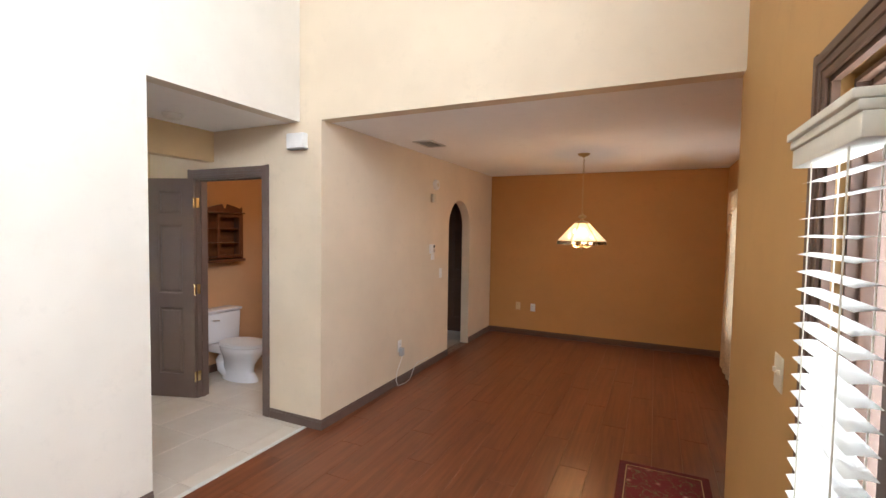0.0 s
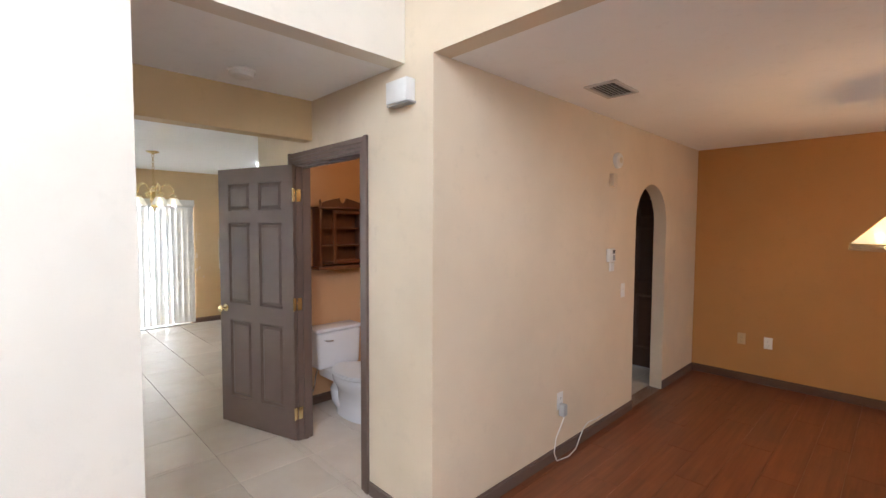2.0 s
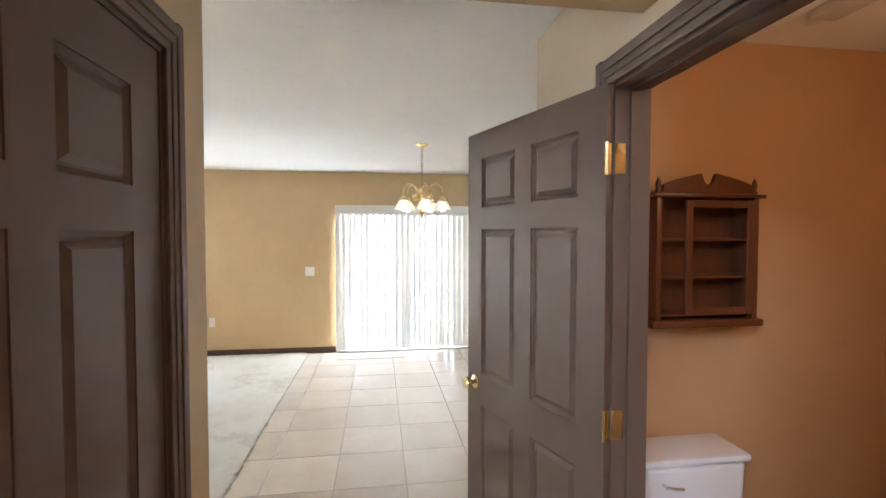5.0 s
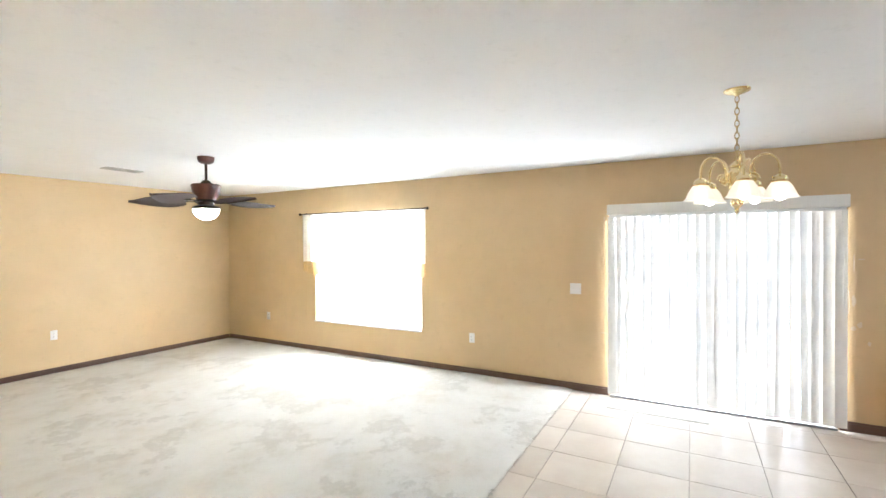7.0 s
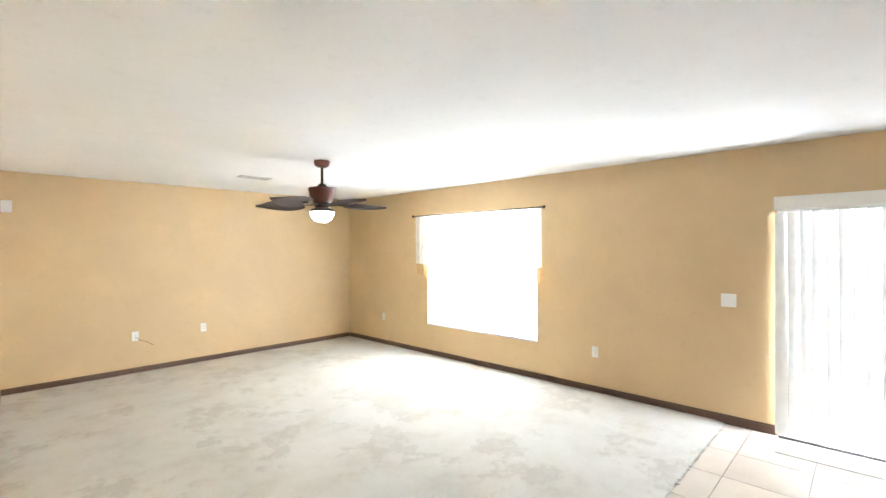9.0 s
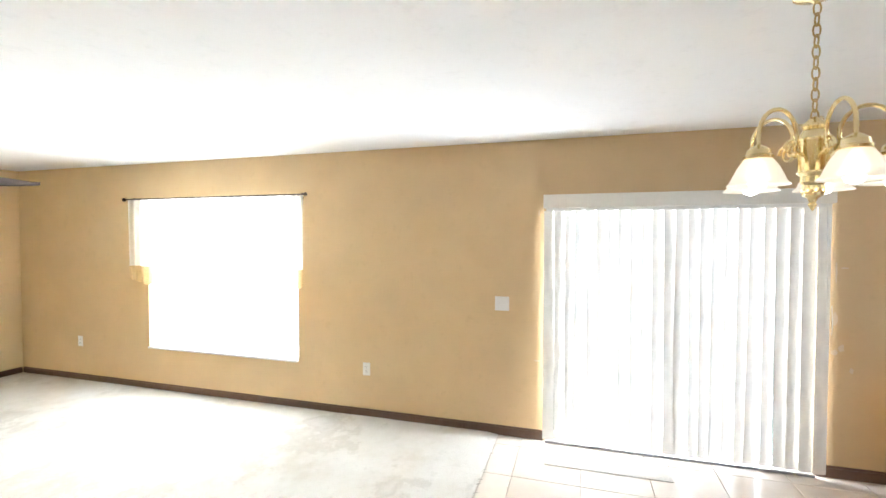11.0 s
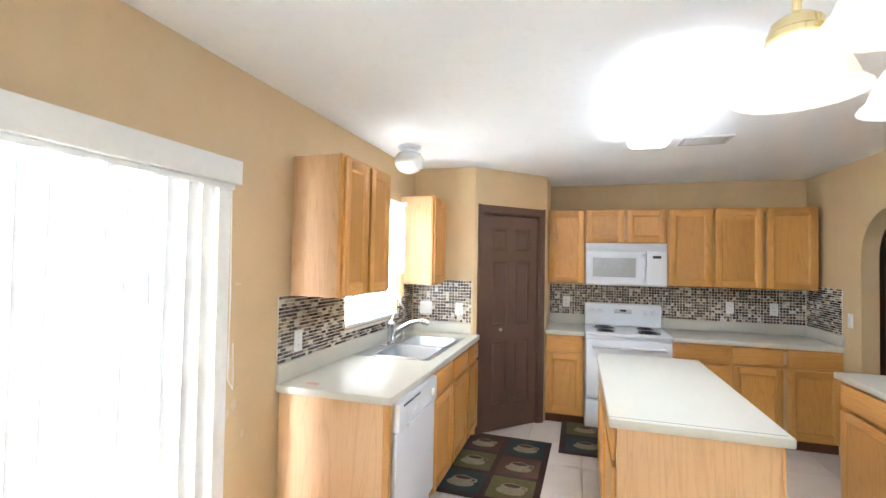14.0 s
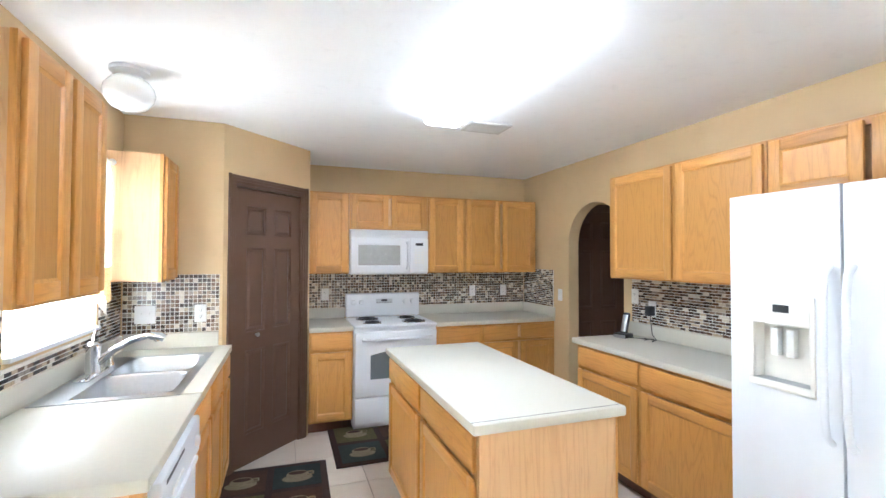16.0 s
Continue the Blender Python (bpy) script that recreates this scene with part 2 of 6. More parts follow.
def wall(name, axis, at, thick, a0, a1, z0, z1, material, label, openings=(), arches=()):
    """A wall with a face at axis = at, growing by thick. openings: (a0, a1, z0, z1); arches: (a0, a1, spring, top)."""
    holes = list(openings) + [(p, q, z0, top) for p, q, s, top in arches]
    us = sorted({a0, a1, *[h[0] for h in holes], *[h[1] for h in holes]})
    vs = sorted({z0, z1, *[h[2] for h in holes], *[h[3] for h in holes]})
    us, vs = [u for u in us if a0 <= u <= a1], [v for v in vs if z0 <= v <= z1]
    bm = bmesh.new()

    def P(u, v, d):
        return bm.verts.new((at + d, u, v) if axis == "x" else (u, at + d, v))

    def solid(i, j):
        if not (0 <= i < len(us) - 1 and 0 <= j < len(vs) - 1):
            return False
        u, v = (us[i] + us[i + 1]) / 2, (vs[j] + vs[j + 1]) / 2
        return not any(h[0] < u < h[1] and h[2] < v < h[3] for h in holes)

    for i in range(len(us) - 1):
        for j in range(len(vs) - 1):
            if not solid(i, j):
                continue
            u0, u1, v0, v1 = us[i], us[i + 1], vs[j], vs[j + 1]
            for d in (0, thick):
                bm.faces.new([P(u0, v0, d), P(u1, v0, d), P(u1, v1, d), P(u0, v1, d)])
            for di, dj, (ua, va), (ub, vb) in ((-1, 0, (u0, v0), (u0, v1)), (1, 0, (u1, v0), (u1, v1)), (0, -1, (u0, v0), (u1, v0)), (0, 1, (u0, v1), (u1, v1))):
                if not solid(i + di, j + dj):
                    bm.faces.new([P(ua, va, 0), P(ub, vb, 0), P(ub, vb, thick), P(ua, va, thick)])
    for p, q, spring, top in arches:
        n = 28
        c, r = (p + q) / 2, (q - p) / 2
        curve = [(c - r * math.cos(math.pi * k / n), spring + (top - spring) * math.sin(math.pi * k / n)) for k in range(n + 1)]
        for (ua, va), (ub, vb) in zip(curve, curve[1:]):
            for d in (0, thick):
                bm.faces.new([P(ua, va, d), P(ub, vb, d), P(ub, top, d), P(ua, top, d)])
            bm.faces.new([P(ua, va, 0), P(ub, vb, 0), P(ub, vb, thick), P(ua, va, thick)])
    bmesh.ops.remove_doubles(bm, verts=bm.verts, dist=0.0004)
    return structure(name, bm, material, label)


# ---- walls ----
# the family room side wall stands a little out of square: local y runs from the south corner to the hall
FE0, FE1 = Vector((-3.655, -4.73, 0)), Vector((-3.345, 1.52, 0))
FE_LEN = (FE1 - FE0).length
FE = pose(FE0.x, FE0.y, 0, 0, 0, math.degrees(math.atan2(FE1.y - FE0.y, FE1.x - FE0.x)) - 90)
SLIDER = (1.466, 3.295, 0.0, 1.965)
FAMWIN = (-2.72, -0.855, 0.455, 2.03)
SINKWIN = (4.45, 5.33, 1.11, 2.07)
DINWIN = (4.40, 5.65, 0.55, 2.0)
SIDE = (1.02, 1.44, 0.25, 2.02)
wall("wall_west", "x", XW, -TH - 0.04, YS - 0.3, YN + 0.3, 0, CEIL, TAN, "tan painted outer wall of family room and kitchen", [SLIDER, FAMWIN, SINKWIN])
wall("wall_south", "y", YS, -TH, XW, -3.0, 0, CEIL, TAN, "tan painted family room wall with outlets")
fe = wall("wall_family_east", "x", 0, TH, 0, FE_LEN, 0, CEIL, TAN, "tan painted family room side wall")
fe.matrix_basis = FE
wall("wall_hall_south", "y", YC, -TH, -3.345, XU - TH, 0, CEIL, TAN, "hall wall with a dark brown closet door", [(-3.10, -2.28, 0, 2.04)])
wall("wall_hall_north", "y", YH, TH, -3.84, XD, 0, CEIL, BEIGE, "beige hall wall with the powder room doorway", [(-3.195, -2.335, 0, 2.045)])
wall("wall_hall_header", "x", -2.93, -TH, YC, YH, 2.175, CEIL, TAN, "tan dropped header across the hall")
wall("wall_entry_west", "x", XU, -TH, -2.5, YH, 0, HIGH, LITBEIGE, "tall entry wall in beige lightened for strong daylight", [(1.533, YH, 0, CEIL)])
wall("wall_bulkhead", "y", YH + 0.003, TH, XU - TH, XR + 0.2, CEIL, HIGH, BEIGE, "tall pale wall above the dining room opening")
wall("wall_dining_west", "x", XD, -TH, YH + TH, YD, 0, CEIL, BEIGE, "beige dining room wall with an arched opening", (), [(5.10, 5.80, 1.64, 1.985)])
wall("wall_dining_north", "y", YD, TH, XD - TH, XR, 0, CEIL, OCHRE, "tan dining room far wall")
wall("wall_dining_east", "x", XR, TH, 2.80, YD + TH, 0, CEIL, OCHRE, "tan dining room window wall", [DINWIN])
wall("wall_dining_jog", "y", 2.80, -TH, XF + TH, XR + TH, 0, CEIL, TAN, "short return between entry and dining room")
wall("wall_entry_east", "x", XF, TH, -2.5, 2.80, 0, CEIL, GOLDEN, "golden tan entry front wall", [SIDE, (-0.02, 0.92, 0, 2.06)])
wall("wall_entry_east_upper", "x", XF + 0.004, TH, -2.5, YH, CEIL, HIGH, GOLDEN, "upper entry front wall with a high window", [(-1.9, 0.5, 2.75, 4.5)])
wall("wall_entry_south", "y", -2.5, -TH, XU - TH, XF + TH, 0, HIGH, BEIGE, "plain entry wall behind the walk")
wall("wall_kitchen_north", "y", YN, TH, XW - TH, XE + TH, 0, CEIL, TAN, "tan kitchen back wall")
wall("wall_kitchen_east", "x", XE, TH, 2.98, YN, 0, CEIL, TAN, "tan kitchen wall with an arched opening", (), [(5.30, 6.06, 1.66, 2.03)])
wall("wall_fridge_return", "y", 2.98, TH, XE + TH, -3.84, 0, CEIL, TAN, "short wall return behind the refrigerator")
wall("wall_powder_west", "x", -3.84, TH, YH + TH, 4.5, 0, CEIL, POWDER, "powder room wall behind the toilet")
wall("wall_powder_north", "y", 4.4, TH, -3.84 + TH, XD - TH, 0, CEIL, POWDER, "powder room end wall")
wall("wall_passage_north", "y", 6.35, TH, XE + TH, XD - TH, 0, CEIL, TAN, "passage wall with a dark door and one added for shade", [(-4.33, -3.53, 0, 2.045), (-2.65, -1.89, 0, 2.045)])
wall("wall_pantry_side", "y", 5.72, TH, XW, -7.53, 0, CEIL, TAN, "short wall at the end of the sink counter")
wall("wall_pantry_end", "x", -6.93, -TH, 6.34, YN, 0, CEIL, TAN, "pantry side wall beside the cabinets")


def ceiling(name, x0, x1, y0, y1, z, label):
    structure(name, boxes((x0, x1, y0, y1, z, z + 0.08)), WHITE_CEIL, label)


ceiling("ceiling_family_kitchen", XW - 0.2, -2.95, YS - 0.2, YN + 0.2, CEIL + 0.001, "white textured ceiling of family room and kitchen")
ceiling("ceiling_hall", -2.95, XU - TH + 0.01, YC - 0.2, 6.6, CEIL + 0.001, "white hall ceiling")
ceiling("ceiling_dining", XD - 0.1, XR + 0.2, YH + 0.1, YD + 0.2, CEIL + 0.001, "white textured dining room ceiling")
structure("ceiling_hall_end", boxes((XU - TH - 0.02, XD + 0.02, YH + 0.02, 6.6, CEIL + 0.002, CEIL + 0.08)), WHITE_CEIL, "ceiling above the powder room")
ceiling("ceiling_entry", XU - 0.2, XF + 0.2, -2.7, YH + 0.2, HIGH, "high entry ceiling")

# diagonal pantry wall with its door opening
PA, PB = Vector((-7.53, 5.72, 0)), Vector((-6.93, 6.34, 0))
pdir = (PB - PA).normalized()
PYAW = math.degrees(math.atan2(pdir.y, pdir.x))
PLEN = (PB - PA).length
pw = wall("wall_pantry_diagonal", "y", 0, TH, 0, PLEN, 0, CEIL, TAN, "diagonal corner wall with the pantry door", [(0.09, PLEN - 0.09, 0, 2.045)])
pw.matrix_basis = pose(PA.x, PA.y, 0, 0, 0, PYAW)

# ---- floors ----
GROUT = plain("tile_grout", (0.46, 0.40, 0.33), 0.9, 0, 0.1, 40, 0.3)
structure("floor_slab", boxes((XW - 0.3, XR + 0.3, YS - 0.3, YN + 0.3, -0.12, -0.007)), GROUT, "grey floor slab under the finishes")

# outdoors: one sheet of pale ground beyond the walls
GROUND = plain("sunlit_concrete_and_lawn", (0.42, 0.43, 0.36), 0.9, 0, 0.15, 0.4, 0.2)
structure("ground", boxes((-400, 400, -400, 400, -0.42, -0.3)), GROUND, "pale ground outside the house")

# ---- trim ----


def casing(name, width, height, w=0.06, label="brown painted door casing", mat=BROWN, jamb=TH, material2=None):
    """Stepped casing round an opening that starts at local x = 0, on the face y = 0, with the jamb going back."""
    root = thing(name, label, "door frame")
    for nm, r in (("casing_side", (-w, 0.006, 0, height + 0.006)), ("casing_side", (width - 0.006, width + w, 0, height + 0.006)), ("casing_head", (-w, width + w, height - 0.006, height + w))):
        bm = bmesh.new()
        x0, x1, z0, z1 = r
        if nm == "casing_side":
            out = x0 if x0 < 0 else x1
            inn = x1 if x0 < 0 else x0
            s = 1 if out > inn else -1
            for a, b, d in ((0, 0.022, 0.011), (0.022, 0.045, 0.015), (0.045, w + 0.006, 0.019)):
                p, q = sorted((inn + s * a, inn + s * b))
                box(bm, p, q, -d, -0.0005, z0, z1 + (b - 0.006 if b > 0.05 else b), bevel=0.002, segments=1)
        else:
            for a, b, d in ((0, 0.022, 0.0112), (0.022, 0.045, 0.0152), (0.045, w + 0.006, 0.0192)):
                box(bm, -b + 0.006, width + b - 0.006, -d, -0.0004, z0 + a, z0 + b, bevel=0.002, segments=1)
        part(nm, bm, mat, root)
    jm = material2 or mat
    for x0, x1 in ((-0.0, 0.018), (width - 0.018, width)):
        part("jamb", boxes((x0, x1, 0.001, jamb - 0.001, 0, height - 0.0185)), jm, root)
    part("jamb_head", boxes((0.0, width, 0.001, jamb - 0.001, height - 0.018, height)), jm, root)
    part("door_stop", boxes((0.0185, 0.030, 0.045, 0.075, 0, height - 0.019), (width - 0.030, width - 0.0185, 0.045, 0.075, 0, height - 0.019), (0.031, width - 0.031, 0.045, 0.075, height - 0.030, height - 0.0185)), jm, root)
    return root


def panel_door(name, label, w, h, mat, thick=0.035, columns=2, knob=None, knob_side=1, hinges=False, knob_mat=None):
    """Moulded six-panel door from local x = 0 to w, front at y = 0 facing -y, base at z = 0."""
    root = thing(name, label, "door")
    st = 0.115 * min(1, w / 0.76)
    mid = 0.10 * min(1, w / 0.76)
    pw_ = (w - 2 * st - mid * (columns - 1)) / columns
    rows = [(0.22, 0.22 + 0.305 * h), (0.22 + 0.305 * h + 0.135, h - 0.42), (h - 0.325, h - 0.115)]
    slab = bmesh.new()
    core = 0.012
    box(slab, 0, w, core, thick - core, 0, h)
    for face in (0, 1):
        y0, y1 = (0, core) if face == 0 else (thick - core, thick)
        xs = [0]
        for c in range(columns):
            a = st + c * (pw_ + mid)
            xs += [a, a + pw_]
        xs.append(w)
        for i in range(0, len(xs), 2):
            box(slab, xs[i], xs[i + 1], y0, y1, 0, h)
        zs = [0]
        for r in rows:
            zs += list(r)
        zs.append(h)
        for c in range(columns):
            a = st + c * (pw_ + mid)
            for i in range(0, len(zs), 2):
                box(slab, a, a + pw_, y0, y1, zs[i], zs[i + 1])
    part("slab", slab, mat, root)
    for face in (0, 1):
        for c in range(columns):
            a = st + c * (pw_ + mid)
            for z0, z1 in rows:
                bm = bmesh.new()
                yb, yt = (core, 0.002) if face == 0 else (thick - core, thick - 0.002)
                g, s = 0.012, 0.034
                o = [(a + 0.0005, z0 + 0.0005), (a + pw_ - 0.0005, z0 + 0.0005), (a + pw_ - 0.0005, z1 - 0.0005), (a + 0.0005, z1 - 0.0005)]
                loops = []
                for inset, y in ((0.0, yt + (0.0015 if face == 0 else -0.0015)), (g, yb - (0.0006 if face == 0 else -0.0006)), (g + 0.006, yb - (0.0006 if face == 0 else -0.0006)), (s, yt)):
                    loops.append([bm.verts.new((x + (inset if k in (0, 3) else -inset), y, z + (inset if k in (0, 1) else -inset))) for k, (x, z) in enumerate(o)])
                for la, lb in zip(loops, loops[1:]):
                    for k in range(4):
                        bm.faces.new((la[k], la[(k + 1) % 4], lb[(k + 1) % 4], lb[k]))
                bm.faces.new(loops[-1])
                part("panel", bm, mat, root).data.shade_flat()
    if knob:
        kx = w - 0.065 if knob_side > 0 else 0.065
        km = knob_mat or BRASS
        for s in ((-1, 1) if knob == "both" else (-1,)):
            yo = 0 if s < 0 else thick
            bm = bmesh.new()
            prof = [(0.0, 0.0), (0.031, 0.0), (0.031, 0.004), (0.024, 0.009), (0.011, 0.013), (0.011, 0.030), (0.020, 0.034), (0.026, 0.042), (0.027, 0.050), (0.022, 0.058), (0.0, 0.061)]
            lathe(bm, [(r + 1e-5, -hh if s < 0 else hh) for r, hh in prof], 20, (kx, yo, 0.93), "y")
            part("door_knob", bm, km, root, "round polished brass door knob" if km is BRASS else "small dark round knob")
    if hinges:
        for z in (0.20, h / 2, h - 0.22):
            bm = bmesh.new()
            box(bm, -0.0025, -0.0004, 0.002, thick - 0.002, z - 0.045, z + 0.045, bevel=0.0008, segments=1)
            tube(bm, [(-0.003, thick + 0.004, z - 0.048), (-0.003, thick + 0.004, z + 0.048)], 0.006)
            part("hinge", bm, BRASS, root, "brass butt hinge")
    return root


def baseboard(axis, at, side, a0, a1, mat=DARKBROWN, h=0.083):
    """side: +1 when the room lies towards growing axis values."""
    bm = bmesh.new()
    for d, z0, z1 in ((0.013, 0.0, h - 0.018), (0.0095, h - 0.018, h)):
        r = (at + side * 0.0005, at + side * d)
        lo, hi = min(r), max(r)
        box(bm, *((lo, hi, a0, a1) if axis == "x" else (a0, a1, lo, hi)), z0, z1, bevel=0.0025, segments=1)
    return structure("baseboard", bm, mat, "dark brown painted baseboard", True)


for row in (("x", XW, 1, YS + 0.014, 1.45), ("x", XW, 1, 3.31, 3.745), ("y", YS, 1, XW + 0.014, -3.665),
            ("y", YH, -1, -3.84, -3.27), ("y", YH, -1, -2.26, XD + 0.012), ("x", XD, 1, YH - 0.012, 5.098), ("x", XD, 1, 5.802, YD - 0.014),
            ("y", YD, -1, XD, XR), ("x", XF, -1, -2.48, -0.09), ("x", XF, -1, 1.52, 2.802), ("x", XU, 1, -2.48, 1.533), ("y", YC, 1, -3.355, -3.175),
            ("x", -3.725, 1, YH + TH + 0.014, 4.385), ("y", 4.4, -1, -3.71, XD - TH - 0.02), ("y", 2.80, 1, XF, XR), ("x", XR, -1, 2.82, YD - 0.014)):
    baseboard(*row, mat=BROWN if row[1] in (XF, XU, YH, XD) else DARKBROWN)

feb = baseboard("x", 0, -1, 0.014, FE_LEN + 0.012)
feb.matrix_basis = FE

# powder room door, standing open into the hall
c = casing("powder_door_casing", 0.86, 2.045, w=0.07)
c.matrix_basis = pose(-3.195, YH, 0)
d = panel_door("powder_room_door", "open brown six-panel door with a brass knob", 0.81, 2.03, BROWN, knob="both", hinges=True)
d.matrix_basis = pose(-3.178, YH - 0.024, 0.008, 0, 0, 180 + 18.6) @ pose(0, -0.035, 0)
for z in (0.208, 1.023, 1.818):
    part("hinge_leaf", boxes((0.0184, 0.0205, 0.002, 0.036, z - 0.045, z + 0.045), bevel=0.0006), BRASS, c, "brass hinge leaf on the jamb")
# closet door, closed, in the hall's other wall (faces +y)
c = casing("closet_door_casing", 0.82, 2.04, w=0.07, label="dark brown closet door casing", mat=DARKBROWN)
c.matrix_basis = pose(-2.28, YC, 0, 0, 0, 180)
d = panel_door("closet_door", "closed dark brown six-panel closet door", 0.78, 2.015, DARKBROWN, knob="front", knob_mat=BLACK)
d.matrix_basis = pose(-2.30, YC - 0.005, 0.006, 0, 0, 180)
# pantry door
c = casing("pantry_door_casing", PLEN - 0.18, 2.045, w=0.055, label="brown pantry door casing", mat=DARKBROWN)
c.matrix_basis = pose(PA.x, PA.y, 0, 0, 0, PYAW) @ pose(0.09, 0, 0)
d = panel_door("pantry_door", "closed dark brown six-panel pantry door", PLEN - 0.18 - 0.042, 2.0, DARKBROWN)
d.matrix_basis = pose(PA.x, PA.y, 0, 0, 0, PYAW) @ pose(0.111, 0.012, 0.008)
bm = lathe(bmesh.new(), [(1e-4, -0.032), (0.012, -0.031), (0.016, -0.025), (0.012, -0.016), (0.007, -0.010), (0.007, 0.0)], 16, (0.19, 0.0, 0.935), "y")
part("door_knob", bm, STEEL, d, "small round silver knob")
# dark door seen through the kitchen arch
c = casing("passage_door_casing", 0.8, 2.045, label="dark brown casing of the passage door", mat=DARKBROWN)
c.matrix_basis = pose(-4.33, 6.35, 0)
d = panel_door("passage_door", "closed dark brown six-panel passage door", 0.756, 2.02, DARKBROWN)
d.matrix_basis = pose(-4.308, 6.362, 0.008)

# a second dark door, added to stand in for the black shade behind the dining arch
c = casing("passage_door_casing", 0.76, 2.045, label="dark brown casing of the door added for shade behind the arch", mat=DARKBROWN)
c.matrix_basis = pose(-2.65, 6.35, 0)
d = panel_door("passage_door", "dark brown door added to give the dining arch its black shade", 0.716, 2.02, DARKBROWN)
d.matrix_basis = pose(-2.628, 6.362, 0.008)

# ---- windows ----


def window(name, label, axis_x, face, y0, y1, z0, z1, inward, mat=PLASTIC, rail=True, sill=True, vertical=False):
    """A vinyl window in a wall that runs along y. inward: +1 when the room lies towards +x."""
    root = thing(name, label, "window", (face - inward * 0.10, y0, z0))
    w, h, f = y1 - y0, z1 - z0, 0.045
    part("frame_side", boxes((-0.03, 0.03, 0.001, f, 0.001, h - 0.001), bevel=0.004), mat, root)
    part("frame_side", boxes((-0.03, 0.03, w - f, w - 0.001, 0.001, h - 0.001), bevel=0.004), mat, root)
    part("frame_head", boxes((-0.029, 0.029, f, w - f, h - f, h - 0.001), bevel=0.004), mat, root)
    part("frame_foot", boxes((-0.029, 0.029, f, w - f, 0.001, f), bevel=0.004), mat, root)
    if rail:
        r = (-0.025, 0.025, w / 2 - 0.025, w / 2 + 0.025, f, h - f) if vertical else (-0.025, 0.025, f, w - f, h / 2 - 0.02, h / 2 + 0.02)
        part("meeting_rail", boxes(r, bevel=0.003), mat, root)
    p = part("pane", boxes((-0.004, 0.004, f - 0.005, w - f + 0.005, f - 0.005, h - f + 0.005)), PANE, root)
    p.visible_shadow = False
    if sill:
        a, b = sorted((inward * 0.035, inward * 0.125))
        part("sill", boxes((a, b, 0.001, w - 0.001, 0.0, 0.022), bevel=0.004), WHITE, root)
    return tagged(root, kind="structure")


window("window_family", "white framed window behind sheer curtains", True, XW, -2.72, -0.855, 0.455, 2.03, 1)
window("window_sink", "white framed kitchen window over the sink", True, XW, 4.45, 5.33, 1.11, 2.07, 1)
window("window_dining", "dining room window behind lace curtains", True, XR, 4.40, 5.65, 0.55, 2.0, -1)
window("window_sidelight", "narrow sidelight window with a dark frame", True, XF, 1.02, 1.44, 0.25, 2.02, -1, DARKBROWN, False, False)
sd = window("sliding_door", "white framed sliding glass patio door", True, XW, 1.466, 3.295, 0.0, 1.965, 1, PLASTIC, True, False, True)
# high entry window
root = thing("window_entry", "high white framed entry window", "window", (XF + 0.06, -1.9, 2.75))
for r in ((-0.03, 0.03, 0.001, 0.05, 0.001, 1.749), (-0.03, 0.03, 2.35, 2.399, 0.001, 1.749), (-0.03, 0.03, 0.05, 2.35, 0.001, 0.05), (-0.03, 0.03, 0.05, 2.35, 1.70, 1.749), (-0.025, 0.025, 1.18, 1.22, 0.05, 1.70)):
    part("frame_bar", boxes(r, bevel=0.003), PLASTIC, root)
p = part("pane", boxes((-0.004, 0.004, 0.045, 2.355, 0.045, 1.705)), PANE, root)
p.visible_shadow = False
tagged(root, kind="structure")


def rod(name, label, x, y0, y1, z, mat, r=0.008, finial=True):
    root = thing(name, label, "curtain rod", (x, y0, z))
    w = y1 - y0
    part("pole", tube(bmesh.new(), [(0, 0, 0), (0, w, 0)], r), mat, root)
    s = 1 if x < -4 else -1
    for yy, e in ((0, -1), (w, 1)):
        if finial:
            part("finial", lathe(bmesh.new(), [(1e-4, 0), (0.012, 0.002), (0.009, 0.008), (0.018, 0.018), (0.020, 0.028), (0.012, 0.040), (1e-4, 0.046)] if e > 0 else [(1e-4, 0), (0.012, -0.002), (0.009, -0.008), (0.018, -0.018), (0.020, -0.028), (0.012, -0.040), (1e-4, -0.046)], 14, (0, yy, 0), "y"), mat, root)
        part("bracket", boxes((-0.06 * s, 0.004, yy - e * 0.05 - 0.006, yy - e * 0.05 + 0.006, -0.012, -0.004), (-0.062 * s, -0.056 * s, yy - e * 0.05 - 0.012, yy - e * 0.05 + 0.012, -0.05, 0.02)), mat, root)
    return root


def drape(width, height, folds, depth, seed, flare=0.0, ragged=0.0, nz=14):
    """A gathered fabric sheet in local y (across) and z (down from 0), folds along x."""
    rnd = random.Random(seed)
    bm = bmesh.new()
    n = folds * 8
    ph = [rnd.uniform(-0.4, 0.4) for _ in range(folds + 1)]
    rows = []
    for j in range(nz + 1):
        v = j / nz
        row = []
        for i in range(n + 1):
            u = i / n
            f = ph[int(u * folds)]
            d = depth * (0.55 + 0.45 * v) * math.sin(2 * math.pi * u * folds + f * (1 + v))
            z = -height * v
            if j == nz:
                z += ragged * (0.5 + 0.5 * math.sin(u * 31 + seed))
            row.append(bm.verts.new((d, (u - 0.5) * width * (1 + flare * v) + width / 2, z)))
        rows.append(row)
    for a, b in zip(rows, rows[1:]):
        for i in range(n):
            bm.faces.new((a[i], a[i + 1], b[i + 1], b[i]))
    return bm


